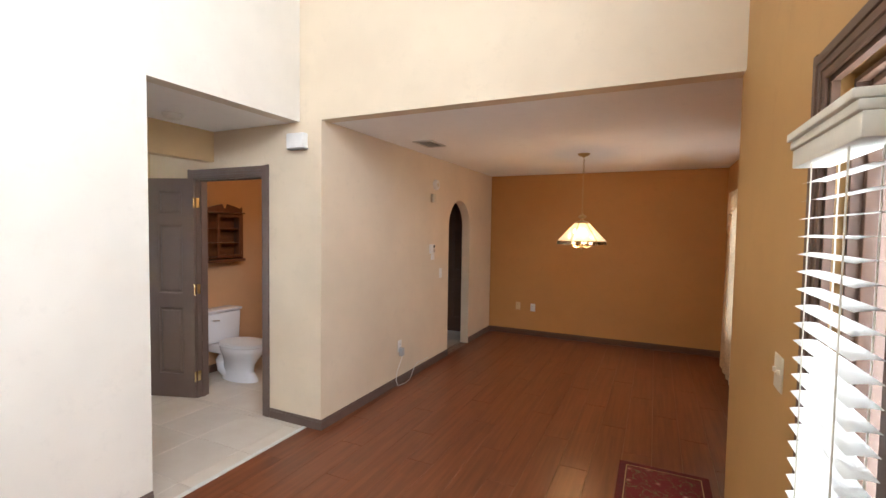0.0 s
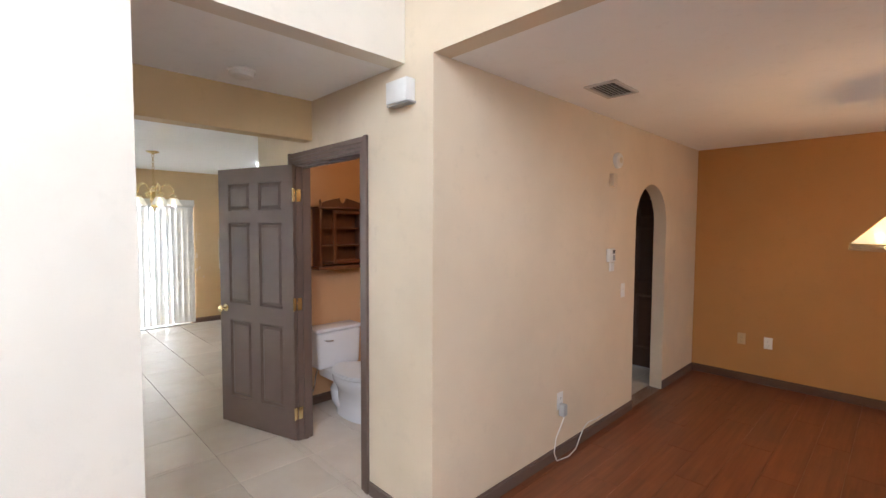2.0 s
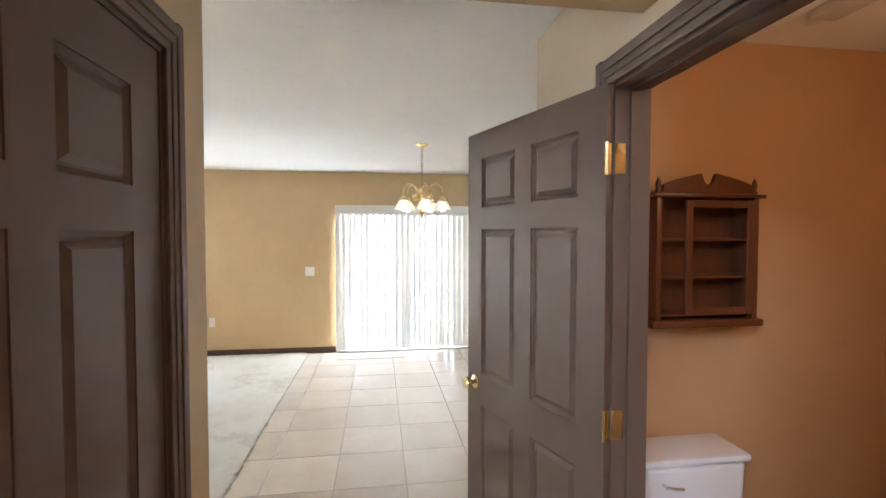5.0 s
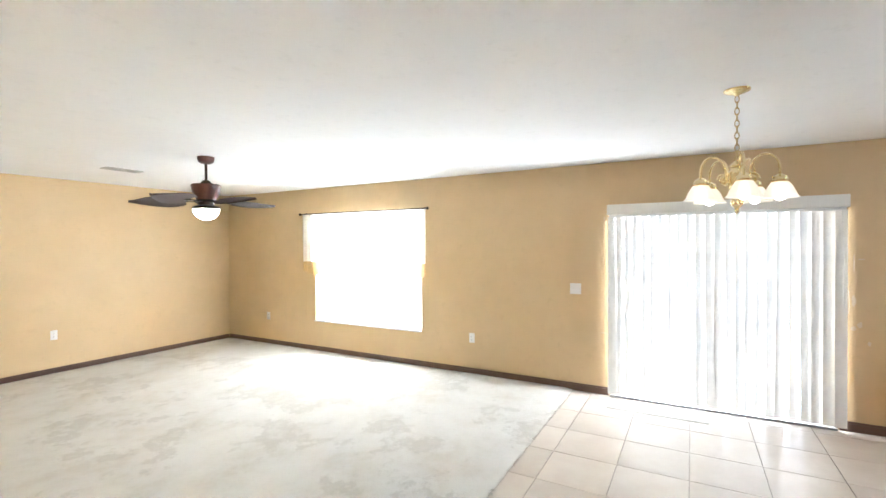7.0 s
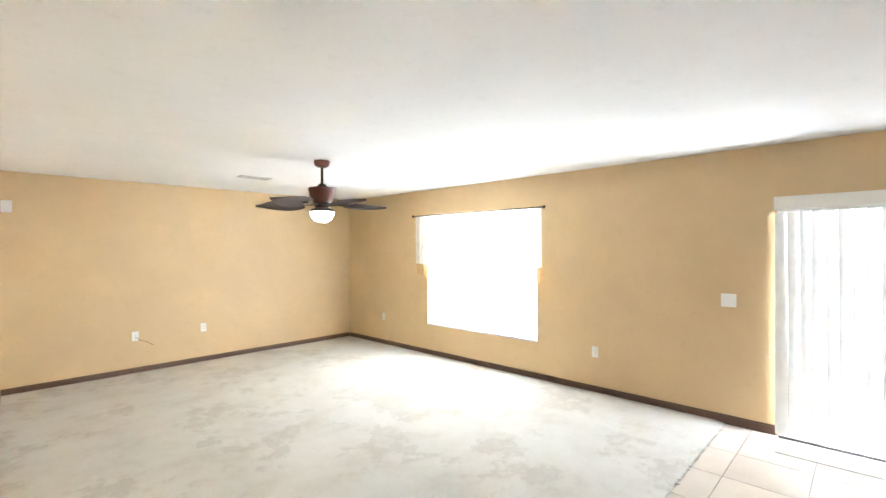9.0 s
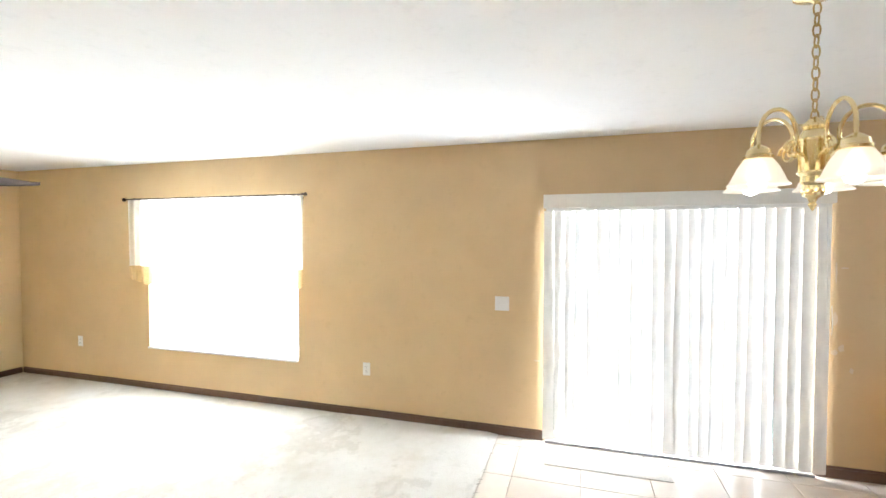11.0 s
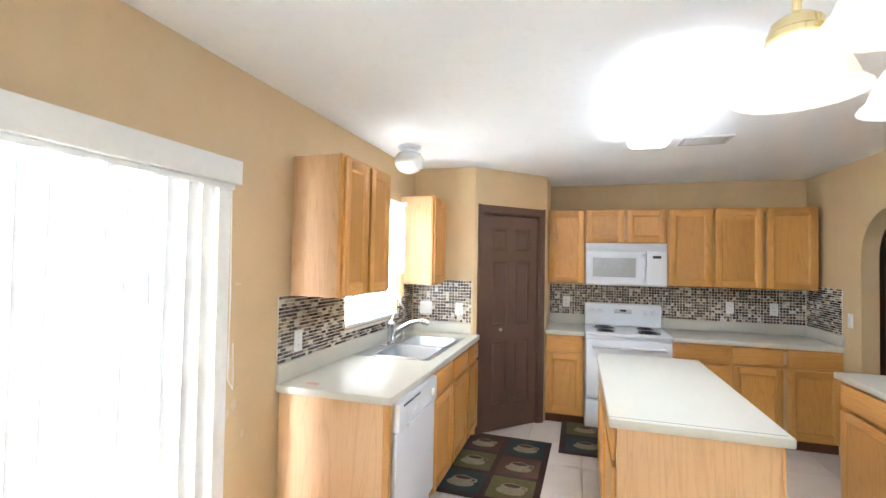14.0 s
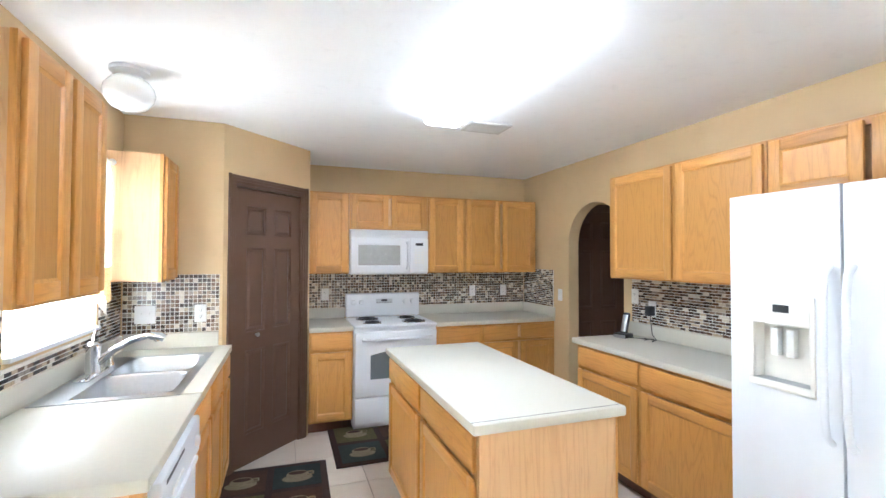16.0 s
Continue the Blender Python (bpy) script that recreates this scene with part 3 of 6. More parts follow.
def swag(width, drop_mid, drop_end, seed, n=40, k=10):
    """A shallow scalloped valance with tails, in local y and z."""
    bm = bmesh.new()
    rows = []
    for j in range(k + 1):
        v = j / k
        row = []
        for i in range(n + 1):
            u = i / n
            e = abs(2 * u - 1) ** 6
            drop = drop_mid + (drop_end - drop_mid) * e + 0.012 * math.sin(u * 60 + seed)
            row.append(bm.verts.new((0.016 * math.sin(u * 75 + v * 2) * (0.4 + v), u * width, -drop * v)))
        rows.append(row)
    for a, b in zip(rows, rows[1:]):
        for i in range(n):
            bm.faces.new((a[i], a[i + 1], b[i + 1], b[i]))
    return bm


GOLDLACE = cloth("dense_gold_lace", (0.72, 0.52, 0.26), 0.10, 0.8, 400, 0.25)
BRONZE = plain("dark_bronze", (0.05, 0.035, 0.025), 0.4, 0.6, 0.1, 20, 0)
rod("curtain_rod", "dark bronze curtain rod with knob finials", XW + 0.065, -2.94, -0.745, 2.055, BRONZE)
solo("sheer_curtain", drape(1.83, 1.56, 26, 0.012, 3, 0, 0.0), SHEER, "white sheer curtain glowing with daylight", "curtain", pose(XW - 0.035, -2.70, 2.024))
cv_ = thing("short_curtain", "short white sheer curtain with a lace hem", "curtain", (XW + 0.066, -2.91, 2.05))
part("sheer", drape(2.165, 0.70, 22, 0.014, 1), SHEER, cv_)
part("lace_hem", drape(2.165, 0.20, 22, 0.015, 1, 0, 0.05, 4), GOLDLACE, cv_, "gold lace hem", pose(0, 0, -0.70))
rod("curtain_rod", "slim white curtain rod over the sink window", XW + 0.05, 4.47, 5.34, 2.06, WHITE, 0.006)
solo("sheer_curtain", drape(0.84, 0.90, 14, 0.010, 5), SHEER, "white sheer cafe curtain over the sink", "curtain", pose(XW - 0.03, 4.47, 2.05))
sv = thing("lace_valance", "cream lace valance with a gold scalloped fringe", "curtain", (XW + 0.03, 4.48, 2.055))
part("lace", swag(0.84, 0.70, 0.86, 4), SHEER, sv)
part("fringe", drape(0.36, 0.075, 9, 0.006, 2, 0, 0.03, 3), GOLDLACE, sv, "gold scalloped fringe", pose(0.012, 0.10, -0.78))
for y, w, d in ((0.0, 0.12, 0.48), (0.72, 0.15, 0.60)):
    part("tail", drape(w, d, 4, 0.018, 6, 0.1, 0.03), SHEER, sv, "", pose(0.022, y, 0))
    part("tail_hem", drape(w * 1.1, 0.20, 4, 0.019, 6, 0.1, 0.05, 4), GOLDLACE, sv, "gold lace tail", pose(0.023, y - w * 0.05, -d))
rod("curtain_rod", "dark curtain rod in the dining room", XR - 0.065, 4.14, 5.90, 2.03, BRONZE)
solo("lace_curtain", drape(0.80, 1.93, 9, 0.04, 7, 0.25, 0.02), LACE, "gold lace curtain panel hanging to the floor", "curtain", pose(XR - 0.07, 4.98, 2.02), "dining room curtains")
solo("lace_curtain", drape(0.42, 1.97, 6, 0.035, 9, 0.15, 0.02), LACE, "gold lace curtain panel hanging to the floor", "curtain", pose(XR - 0.07, 4.18, 2.02), "dining room curtains")
solo("lace_swag", swag(1.55, 0.18, 0.55, 8), LACE, "draped gold lace swag on the rod", "curtain", pose(XR - 0.10, 4.22, 2.05))

# vertical blind on the sliding door
vb = thing("vertical_blind", "closed white vertical blind on the patio door", "blind", (XW, 1.449, 0))
part("valance", boxes((0.002, 0.088, 0.0, 1.908, 1.888, 1.992), bevel=0.004), plain("blind_valance_vinyl", (0.78, 0.76, 0.70), 0.45, 0, 0.02), vb, "cream vinyl valance")
part("head_rail", boxes((0.02, 0.065, 0.02, 1.89, 1.865, 1.886)), PLASTIC, vb)
vane = bmesh.new()
for j in range(2):
    for k in range(6):
        a = -0.044 + 0.088 * k / 5
        vane.verts.new((0.004 * math.cos(math.pi * (k / 5 - 0.5)), a, -1.835 * j))
vane.verts.ensure_lookup_table()
for k in range(5):
    vane.faces.new((vane.verts[k], vane.verts[k + 1], vane.verts[6 + k + 1], vane.verts[6 + k]))
vane_me = finish(vane, BLINDVINYL)
rnd = random.Random(4)
for k in range(24):
    y = 0.045 + k * (1.818 / 23)
    ob = new("vane", vane_me)
    ob.parent = vb
    turn = 15 + rnd.uniform(-11, 9)
    ob.matrix_basis = pose(0.034 + rnd.uniform(-0.004, 0.004), y, 1.866, rnd.uniform(-0.5, 0.5), rnd.uniform(-0.4, 0.4), turn)
cord = bmesh.new()
tube(cord, [(0.075, 1.86, 1.86), (0.078, 1.868, 1.4), (0.07, 1.875, 1.05), (0.075, 1.90, 1.0), (0.072, 1.905, 1.06), (0.07, 1.90, 1.2)], 0.0025, 6)
part("pull_cord", cord, PLASTIC, vb)
solo("door_mat", boxes((-7.98, -7.72, 1.49, 2.345, 0.002, 0.007), bevel=0.002), plain("pale_door_mat", (0.62, 0.58, 0.52), 0.8, 0, 0.08, 60, 0.4), "thin pale grey mat at the patio door", "mat")
solo("door_track", boxes((-8.115, -8.07, 1.47, 3.29, 0.002, 0.022), bevel=0.003), GREY, "metal track of the patio door", "track")

# sidelight blind and front door
sb = thing("faux_wood_blind", "white slatted blind with moulded valance", "blind", (XF - 0.004, 0.965, -0.06))
VAL = plain("white_blind_paint", (0.72, 0.69, 0.60), 0.5, 0, 0.03, 20, 0.05)
bm = bmesh.new()
for d, z0, z1 in ((0.078, 1.84, 1.885), (0.084, 1.886, 1.905), (0.092, 1.906, 1.925)):
    box(bm, -d, 0.0, -0.01, 0.41, z0, z1, bevel=0.003)
part("valance", bm, VAL, sb, "moulded cream valance")
slat = bmesh.new()
for k in range(7):
    a = -0.025 + 0.05 * k / 6
    for y in (0.02, 0.385):
        slat.verts.new((a, y, 0.003 * (1 - (2 * k / 6 - 1) ** 2)))
slat.verts.ensure_lookup_table()
for k in range(6):
    slat.faces.new((slat.verts[2 * k], slat.verts[2 * k + 1], slat.verts[2 * k + 3], slat.verts[2 * k + 2]))
bmesh.ops.solidify(slat, geom=slat.faces[:], thickness=0.0025)
slat_me = finish(slat, cloth("white_slat_paint", (0.82, 0.81, 0.78), 0.25, 0.45))
for k in range(36):
    ob = new("slat", slat_me)
    ob.parent = sb
    ob.matrix_basis = pose(-0.04, 0, 1.80 - k * 0.043, 0, -6, 0)
for y in (0.08, 0.30):
    part("ladder_cord", boxes((-0.066, -0.064, y, y + 0.006, 0.24, 1.84), (-0.016, -0.014, y, y + 0.006, 0.24, 1.84)), VAL, sb)
c = casing("sidelight_casing", 0.42, 2.02, w=0.065, label="dark brown casing round the sidelight", mat=DARKBROWN, jamb=0.02)
c.matrix_basis = pose(XF, 1.44, 0, 0, 0, -90)
part("panel_below", boxes((0.001, 0.419, 0.002, 0.03, 0.084, 0.25)), DARKBROWN, c)
c = casing("front_door_casing", 0.94, 2.06, w=0.035, label="dark brown front door casing", mat=DARKBROWN)
c.matrix_basis = pose(XF, 0.92, 0, 0, 0, -90)
d = panel_door("front_door", "closed dark brown front door with a small blind", 0.898, 2.03, DARKBROWN, 0.04, knob="front")
d.matrix_basis = pose(XF + 0.03, 0.899, 0.008, 0, 0, -90)
part("blind_valance", boxes((0.03, 0.80, -0.085, -0.001, 1.88, 1.965), bevel=0.006), VAL, d, "cream blind valance on the door")

# ---- wall plates and small fixtures ----


def plate(name, label, m, kind="outlet", mat=PLASTIC, w=0.072, h=0.117):
    """A cover plate, back at y = 0, facing -y, centred on its origin."""
    root = thing(name, label, "outlet" if kind == "outlet" else "light switch")
    part("cover", boxes((-w / 2, w / 2, -0.006, -0.0005, -h / 2, h / 2), bevel=0.0025), mat, root)
    n = 1 if w < 0.1 else 2
    for c in range(n):
        cx = 0 if n == 1 else (c - 0.5) * 0.046
        if kind == "outlet":
            for z in (-0.02, 0.02):
                part("socket", lathe(bmesh.new(), [(1e-4, -0.0085), (0.0155, -0.008), (0.017, -0.006)], 16, (cx, 0, z), "y"), mat, root)
                part("slots", boxes((cx - 0.0075, cx - 0.0055, -0.0092, -0.0086, z - 0.004, z + 0.005), (cx + 0.0055, cx + 0.0075, -0.0092, -0.0086, z - 0.004, z + 0.005), (cx - 0.002, cx + 0.002, -0.0092, -0.0086, z - 0.012, z - 0.008)), BLACK, root)
        else:
            part("toggle", boxes((cx - 0.005, cx + 0.005, -0.016, -0.006, -0.004, 0.014), bevel=0.002), mat, root)
        for z in (-0.046, 0.046):
            part("screw", lathe(bmesh.new(), [(1e-4, -0.0072), (0.003, -0.007), (0.0035, -0.006)], 8, (cx, 0, z), "y"), mat, root)
    root.matrix_basis = m
    return root


def on_west(y, z, x=XW):
    return pose(x, y, z, 0, 0, 90)


def on_east(x, y, z):
    return pose(x, y, z, 0, 0, -90)


OUT = "white duplex outlet on the wall"
plate("outlet", OUT, on_west(-0.133, 0.45), "outlet")
plate("outlet", OUT, on_west(-3.754, 0.46))
plate("outlet", OUT, pose(-5.69, YS, 0.49, 0, 0, 180))
plate("outlet", "white cable outlet with a loose wire", pose(-4.885, YS, 0.48, 0, 0, 180))
plate("outlet", OUT, FE @ pose(0, 1.05, 0.43, 0, 0, -90))
plate("outlet", "white cable outlet on the side wall", FE @ pose(0, 1.75, 0.43, 0, 0, -90))
plate("light_switch", "white double switch plate on the wall", on_west(1.111, 1.106), "switch", w=0.118, h=0.118)
plate("light_switch", "ivory double switch plate by the front door", on_east(XF, 1.775, 1.155), "switch", IVORY, w=0.10)
plate("outlet", "white outlet with a plugged-in adapter", on_west(3.916, 0.40, XD))
plate("light_switch", "white switch plate beside the arch", on_west(4.866, 1.075, XD), "switch")
plate("outlet", OUT, pose(-1.02, YD, 0.43))
plate("outlet", "tan painted outlet on the dining wall", pose(-1.25, YD, 0.44), "outlet", TAN)
solo("cable_wire", tube(bmesh.new(), [(-4.885, YS + 0.01, 0.47), (-4.925, YS + 0.05, 0.43), (-5.0, YS + 0.06, 0.40), (-5.07, YS + 0.05, 0.35)], 0.003, 6), BLACK, "thin dark cable hanging from the outlet", "cable")
# adapter and its white cord on the dining wall
ad = thing("plug_adapter", "grey plug-in adapter with a white cord", "adapter", (XD, 3.916, 0.35))
part("body", boxes((0.007, 0.05, -0.026, 0.026, -0.05, 0.03), bevel=0.008), plain("grey_plastic", (0.42, 0.42, 0.42), 0.4), ad)
part("cord", tube(bmesh.new(), [(0.04, 0.0, -0.05), (0.03, -0.03, -0.12), (0.02, -0.07, -0.19), (0.02, -0.09, -0.285), (0.03, -0.07, -0.342), (0.05, 0.05, -0.346), (0.03, 0.18, -0.346), (0.02, 0.3, -0.24), (0.018, 0.38, -0.215), (0.016, 0.5, -0.23), (0.016, 0.62, -0.225)], 0.004, 6), PLASTIC, ad)
kp = thing("alarm_keypad", "white alarm keypad with flap hanging open", "keypad", (XD, 4.615, 1.375))
part("body", boxes((0.001, 0.028, -0.055, 0.05, -0.05, 0.055), bevel=0.005), PLASTIC, kp)
part("display", boxes((0.028, 0.0292, 0.0, 0.042, 0.015, 0.045)), BLACK, kp, "dark display")
part("buttons", boxes((0.028, 0.030, 0.004, 0.014, -0.04, 0.005), (0.028, 0.030, 0.018, 0.028, -0.04, 0.005), (0.028, 0.030, 0.032, 0.042, -0.04, 0.005)), GREY, kp)
part("flap", boxes((0.006, 0.020, -0.02, 0.05, -0.125, -0.055), bevel=0.003), PLASTIC, kp)
sr = thing("smoke_alarm", "round white smoke alarm on the dining wall", "smoke alarm", (XD, 4.70, 2.125))
part("body", lathe(bmesh.new(), [(0.062, 0.001), (0.062, 0.018), (0.055, 0.032), (0.03, 0.038), (1e-4, 0.039)], 28, axis="x"), PLASTIC, sr)
part("vent_ring", lathe(bmesh.new(), [(0.024, 0.0385), (0.024, 0.042), (0.018, 0.043), (1e-4, 0.043)], 20, axis="x"), IVORY, sr)
solo("alarm_siren", boxes((XD + 0.001, XD + 0.04, 4.58, 4.65, 1.915, 2.015), bevel=0.006), plain("beige_plastic", (0.62, 0.52, 0.38), 0.5), "small beige alarm box below the smoke alarm", "siren")
ch = thing("door_chime", "white door chime box high on the wall", "door chime", (-1.935, YH, 2.23))
part("cover", boxes((-0.085, 0.085, -0.062, -0.002, 0.0, 0.115), bevel=0.006), PLASTIC, ch)
part("base", boxes((-0.09, 0.09, -0.05, -0.001, -0.008, 0.0)), GREY, ch)
sm = thing("smoke_detector", "round white smoke detector on the hall ceiling", "smoke alarm", (-2.64, 2.15, CEIL))
part("base", lathe(bmesh.new(), [(0.072, 0.0), (0.072, -0.012), (0.066, -0.014)], 32), PLASTIC, sm)
part("body", lathe(bmesh.new(), [(0.063, -0.013), (0.058, -0.034), (0.045, -0.040), (1e-4, -0.041)], 32), PLASTIC, sm)
solo("motion_sensor", boxes((-3.765, -3.675, YS + 0.001, YS + 0.05, 1.99, 2.12), bevel=0.01), PLASTIC, "small white alarm sensor in the corner", "sensor")


def vent(name, label, x, y, w, l, rz=0):
    root = thing(name, label, "air vent", (x, y, CEIL), rz)
    fm = plain("vent_white", (0.62, 0.61, 0.58), 0.5)
    part("frame", boxes((-w / 2, w / 2, -l / 2, -l / 2 + 0.025, -0.010, 0), (-w / 2, w / 2, l / 2 - 0.025, l / 2, -0.010, 0), (-w / 2, -w / 2 + 0.025, -l / 2 + 0.025, l / 2 - 0.025, -0.010, 0), (w / 2 - 0.025, w / 2, -l / 2 + 0.025, l / 2 - 0.025, -0.010, 0)), fm, root)
    part("backing", boxes((-w / 2 + 0.02, w / 2 - 0.02, -l / 2 + 0.02, l / 2 - 0.02, -0.002, 0)), BLACK, root)
    n = int((w - 0.05) / 0.022)
    me = finish(boxes((-0.008, 0.008, -l / 2 + 0.025, l / 2 - 0.025, -0.001, 0.001)), fm)
    for k in range(n):
        ob = new("louvre", me)
        ob.parent = root
        ob.matrix_basis = pose(-w / 2 + 0.036 + k * 0.022, 0, -0.008, 0, 42, 0)
    return root


vent("ceiling_vent", "white louvred vent in the dining ceiling", -1.38, 3.88, 0.20, 0.32, 0)
vent("ceiling_vent", "white louvred vent in the family room ceiling", -5.80, -3.30, 0.36, 0.16)
vent("ceiling_vent", "white louvred vent in the kitchen ceiling", -5.80, 5.18, 0.30, 0.22)

# ---- dining pendant ----
PGLASS = glass("pendant_glass", (1.0, 0.95, 0.86), 0.12, 1.3)
RIBBED, rgt, rgb_ = nodes_of("lit_ribbed_glass")
rgb_.inputs["Base Color"].default_value = (0.95, 0.86, 0.64, 1)
rgb_.inputs["Roughness"].default_value = 0.28
rgb_.inputs["Transmission Weight"].default_value = 0.55
rgb_.inputs["Emission Color"].default_value = (1.0, 0.80, 0.50, 1)
rgb_.inputs["Emission Strength"].default_value = 0.42
ribs = noise_tex(rgt, coords(rgt, (1, 1, 0.04)), 90, 1)
bump(rgt, rgb_, ribs, 0.6, 0.004)
pl = thing("pendant_lamp", "brass pendant lamp with lit glass panel shade", "pendant lamp", (-0.088, 5.0, CEIL))
part("canopy", lathe(bmesh.new(), [(0.065, 0), (0.064, -0.006), (0.05, -0.02), (0.02, -0.03), (0.008, -0.04), (1e-4, -0.042)], 28), ANTIQUE, pl)


def chain(bm, z0, z1, link_len=0.036, r=0.0022, w=0.009):
    n = max(1, int((z0 - z1) / (link_len * 0.78)))
    step = (z0 - z1) / n
    for k in range(n):
        c = z0 - (k + 0.5) * step
        pts = []
        for i in range(13):
            a = 2 * math.pi * i / 12
            u, v = w * math.sin(a), link_len / 2 * math.cos(a)
            pts.append((u, 0, c + v) if k % 2 else (0, u, c + v))
        tube(bm, pts, r, 5)
    return bm


part("chain", chain(bmesh.new(), -0.04, -0.645), ANTIQUE, pl)
part("cap", lathe(bmesh.new(), [(0.004, -0.635), (0.012, -0.645), (0.012, -0.655), (0.034, -0.662), (0.044, -0.675), (0.034, -0.688), (0.014, -0.694), (0.014, -0.712), (0.05, -0.725), (0.078, -0.740), (0.080, -0.746), (1e-4, -0.747)], 24), ANTIQUE, pl)
shade_top, shade_bot, ns = (0.080, -0.747), (0.256, -0.938), 6
for k in range(ns):
    a0, a1 = 2 * math.pi * k / ns + 0.26, 2 * math.pi * (k + 1) / ns + 0.26
    bm = bmesh.new()
    r0, z0, r1, z1 = *shade_top, *shade_bot
    q = [(r * math.cos(a), r * math.sin(a), z) for r, z, a in ((r0, z0, a0), (r0, z0, a1), (r1, z1, a1), (r1, z1, a0))]
    f = bm.faces.new([bm.verts.new(p) for p in q])
    bmesh.ops.solidify(bm, geom=[f], thickness=0.004)
    part("shade_panel", bm, RIBBED, pl, "lit ribbed glass panel").visible_shadow = False
    bm = bmesh.new()
    q = [(r * math.cos(a), r * math.sin(a), z) for r, z, a in ((r1, z1, a0), (r1, z1, a1), (r1 + 0.006, z1 - 0.038, a1), (r1 + 0.006, z1 - 0.038, a0))]
    f = bm.faces.new([bm.verts.new(p) for p in q])
    bmesh.ops.solidify(bm, geom=[f], thickness=0.003)
    part("skirt_panel", bm, PGLASS, pl, "clear glass skirt panel").visible_shadow = False
    bm = bmesh.new()
    tube(bm, [(r0 * math.cos(a0), r0 * math.sin(a0), z0), (r1 * math.cos(a0), r1 * math.sin(a0), z1), ((r1 + 0.006) * math.cos(a0), (r1 + 0.006) * math.sin(a0), z1 - 0.038)], 0.0036, 6)
    tube(bm, [(r1 * math.cos(a0), r1 * math.sin(a0), z1), (r1 * math.cos(a1), r1 * math.sin(a1), z1)], 0.0045, 6)
    part("rib", bm, ANTIQUE, pl)
for k in range(5):
    a = 2 * math.pi * k / 5
    x, y = 0.10 * math.cos(a), 0.10 * math.sin(a)
    bm = bmesh.new()
    tube(bm, [(0, 0, -0.99), (x * 0.5, y * 0.5, -1.01), (x, y, -0.995), (x, y, -0.96)], 0.006, 8)
    part("arm", bm, BRASS, pl)
    part("candle", lathe(bmesh.new(), [(0.014, -0.965), (0.013, -0.90), (1e-4, -0.899)], 12, (x, y, 0)), glowing("lit_candle_%d" % k, (1, 0.86, 0.6), 6), pl, "lit candle bulb")
part("stem", lathe(bmesh.new(), [(0.007, -0.747), (0.007, -0.96), (0.02, -0.975), (0.022, -0.99), (0.012, -1.01), (0.008, -1.03), (1e-4, -1.04)], 16), BRASS, pl)

# ---- entry rug ----
RUGRED, rnt, rb = nodes_of("red_floral_rug")
rv = coords(rnt)
vor = rnt.nodes.new("ShaderNodeTexVoronoi")
vor.inputs["Scale"].default_value = 11
link(rnt, rv, vor.inputs["Vector"])
flowers = ramp(rnt, vor.outputs["Distance"], [(0.0, (0.55, 0.42, 0.28)), (0.16, (0.30, 0.08, 0.06)), (0.24, (0.16, 0.012, 0.010)), (1.0, (0.17, 0.014, 0.012))])
vines = ramp(rnt, noise_tex(rnt, rv, 14, 2, 0.5, 1.5), [(0.49, (0, 0, 0)), (0.50, (1, 1, 1)), (0.52, (1, 1, 1)), (0.53, (0, 0, 0))])
link(rnt, mix(rnt, flowers, (0.16, 0.13, 0.05), vines), rb.inputs["Base Color"])
rb.inputs["Roughness"].default_value = 0.95
bump(rnt, rb, noise_tex(rnt, rv, 500, 1), 0.5, 0.002)
rug = thing("entry_rug", "small dark red floral rug with a border", "rug", (0.46, 2.51, 0.003))
part("field", boxes((0.055, 0.485, 0.055, 0.725, 0.001, 0.009), bevel=0.002), RUGRED, rug)
part("border", boxes((0.0, 0.054, 0.0, 0.78, 0.0, 0.0085), (0.486, 0.54, 0.0, 0.78, 0.0, 0.0085), (0.054, 0.486, 0.0, 0.054, 0.0, 0.0085), (0.054, 0.486, 0.726, 0.78, 0.0, 0.0085)), plain("dark_red_rug_border", (0.11, 0.012, 0.012), 0.95, 0, 0.3, 60, 0.4), rug, "dark red rug border")
part("border_line", boxes((0.044, 0.050, 0.044, 0.736, 0.0086, 0.0095), (0.490, 0.496, 0.044, 0.736, 0.0086, 0.0095), (0.050, 0.490, 0.044, 0.050, 0.0086, 0.0095), (0.050, 0.490, 0.730, 0.736, 0.0086, 0.0095)), plain("gold_rug_line", (0.45, 0.30, 0.14), 0.95), rug)

# ---- powder room ----


def ellipse_loft(bm, rows, n=28, cap=True):
    """rows: (centre x, half length, half width, z); centre y = 0."""
    rings = [[bm.verts.new((cx + a * math.cos(2 * math.pi * i / n), b * math.sin(2 * math.pi * i / n), z)) for i in range(n)] for cx, a, b, z in rows]
    for p, q in zip(rings, rings[1:]):
        for i in range(n):
            bm.faces.new((p[i], p[(i + 1) % n], q[(i + 1) % n], q[i]))
    if cap:
        bm.faces.new(rings[0][::-1])
        bm.faces.new(rings[-1])
    return bm


tl = thing("toilet", "white porcelain toilet with closed seat", "toilet", (-3.715, 3.27, 0))
tl.matrix_basis = tl.matrix_basis @ Matrix.Diagonal((1.04, 1.0, 0.94, 1.0))
part("bowl", ellipse_loft(bmesh.new(), [(0.42, 0.235, 0.105, 0.0), (0.42, 0.23, 0.10, 0.03), (0.40, 0.20, 0.085, 0.10), (0.41, 0.20, 0.09, 0.18), (0.44, 0.22, 0.13, 0.26), (0.46, 0.25, 0.175, 0.33), (0.465, 0.258, 0.185, 0.375), (0.465, 0.255, 0.182, 0.392)]), PORCELAIN, tl)
bm = bmesh.new()
box(bm, 0.02, 0.30, -0.11, 0.11, 0.28, 0.385, bevel=0.02, segments=3)
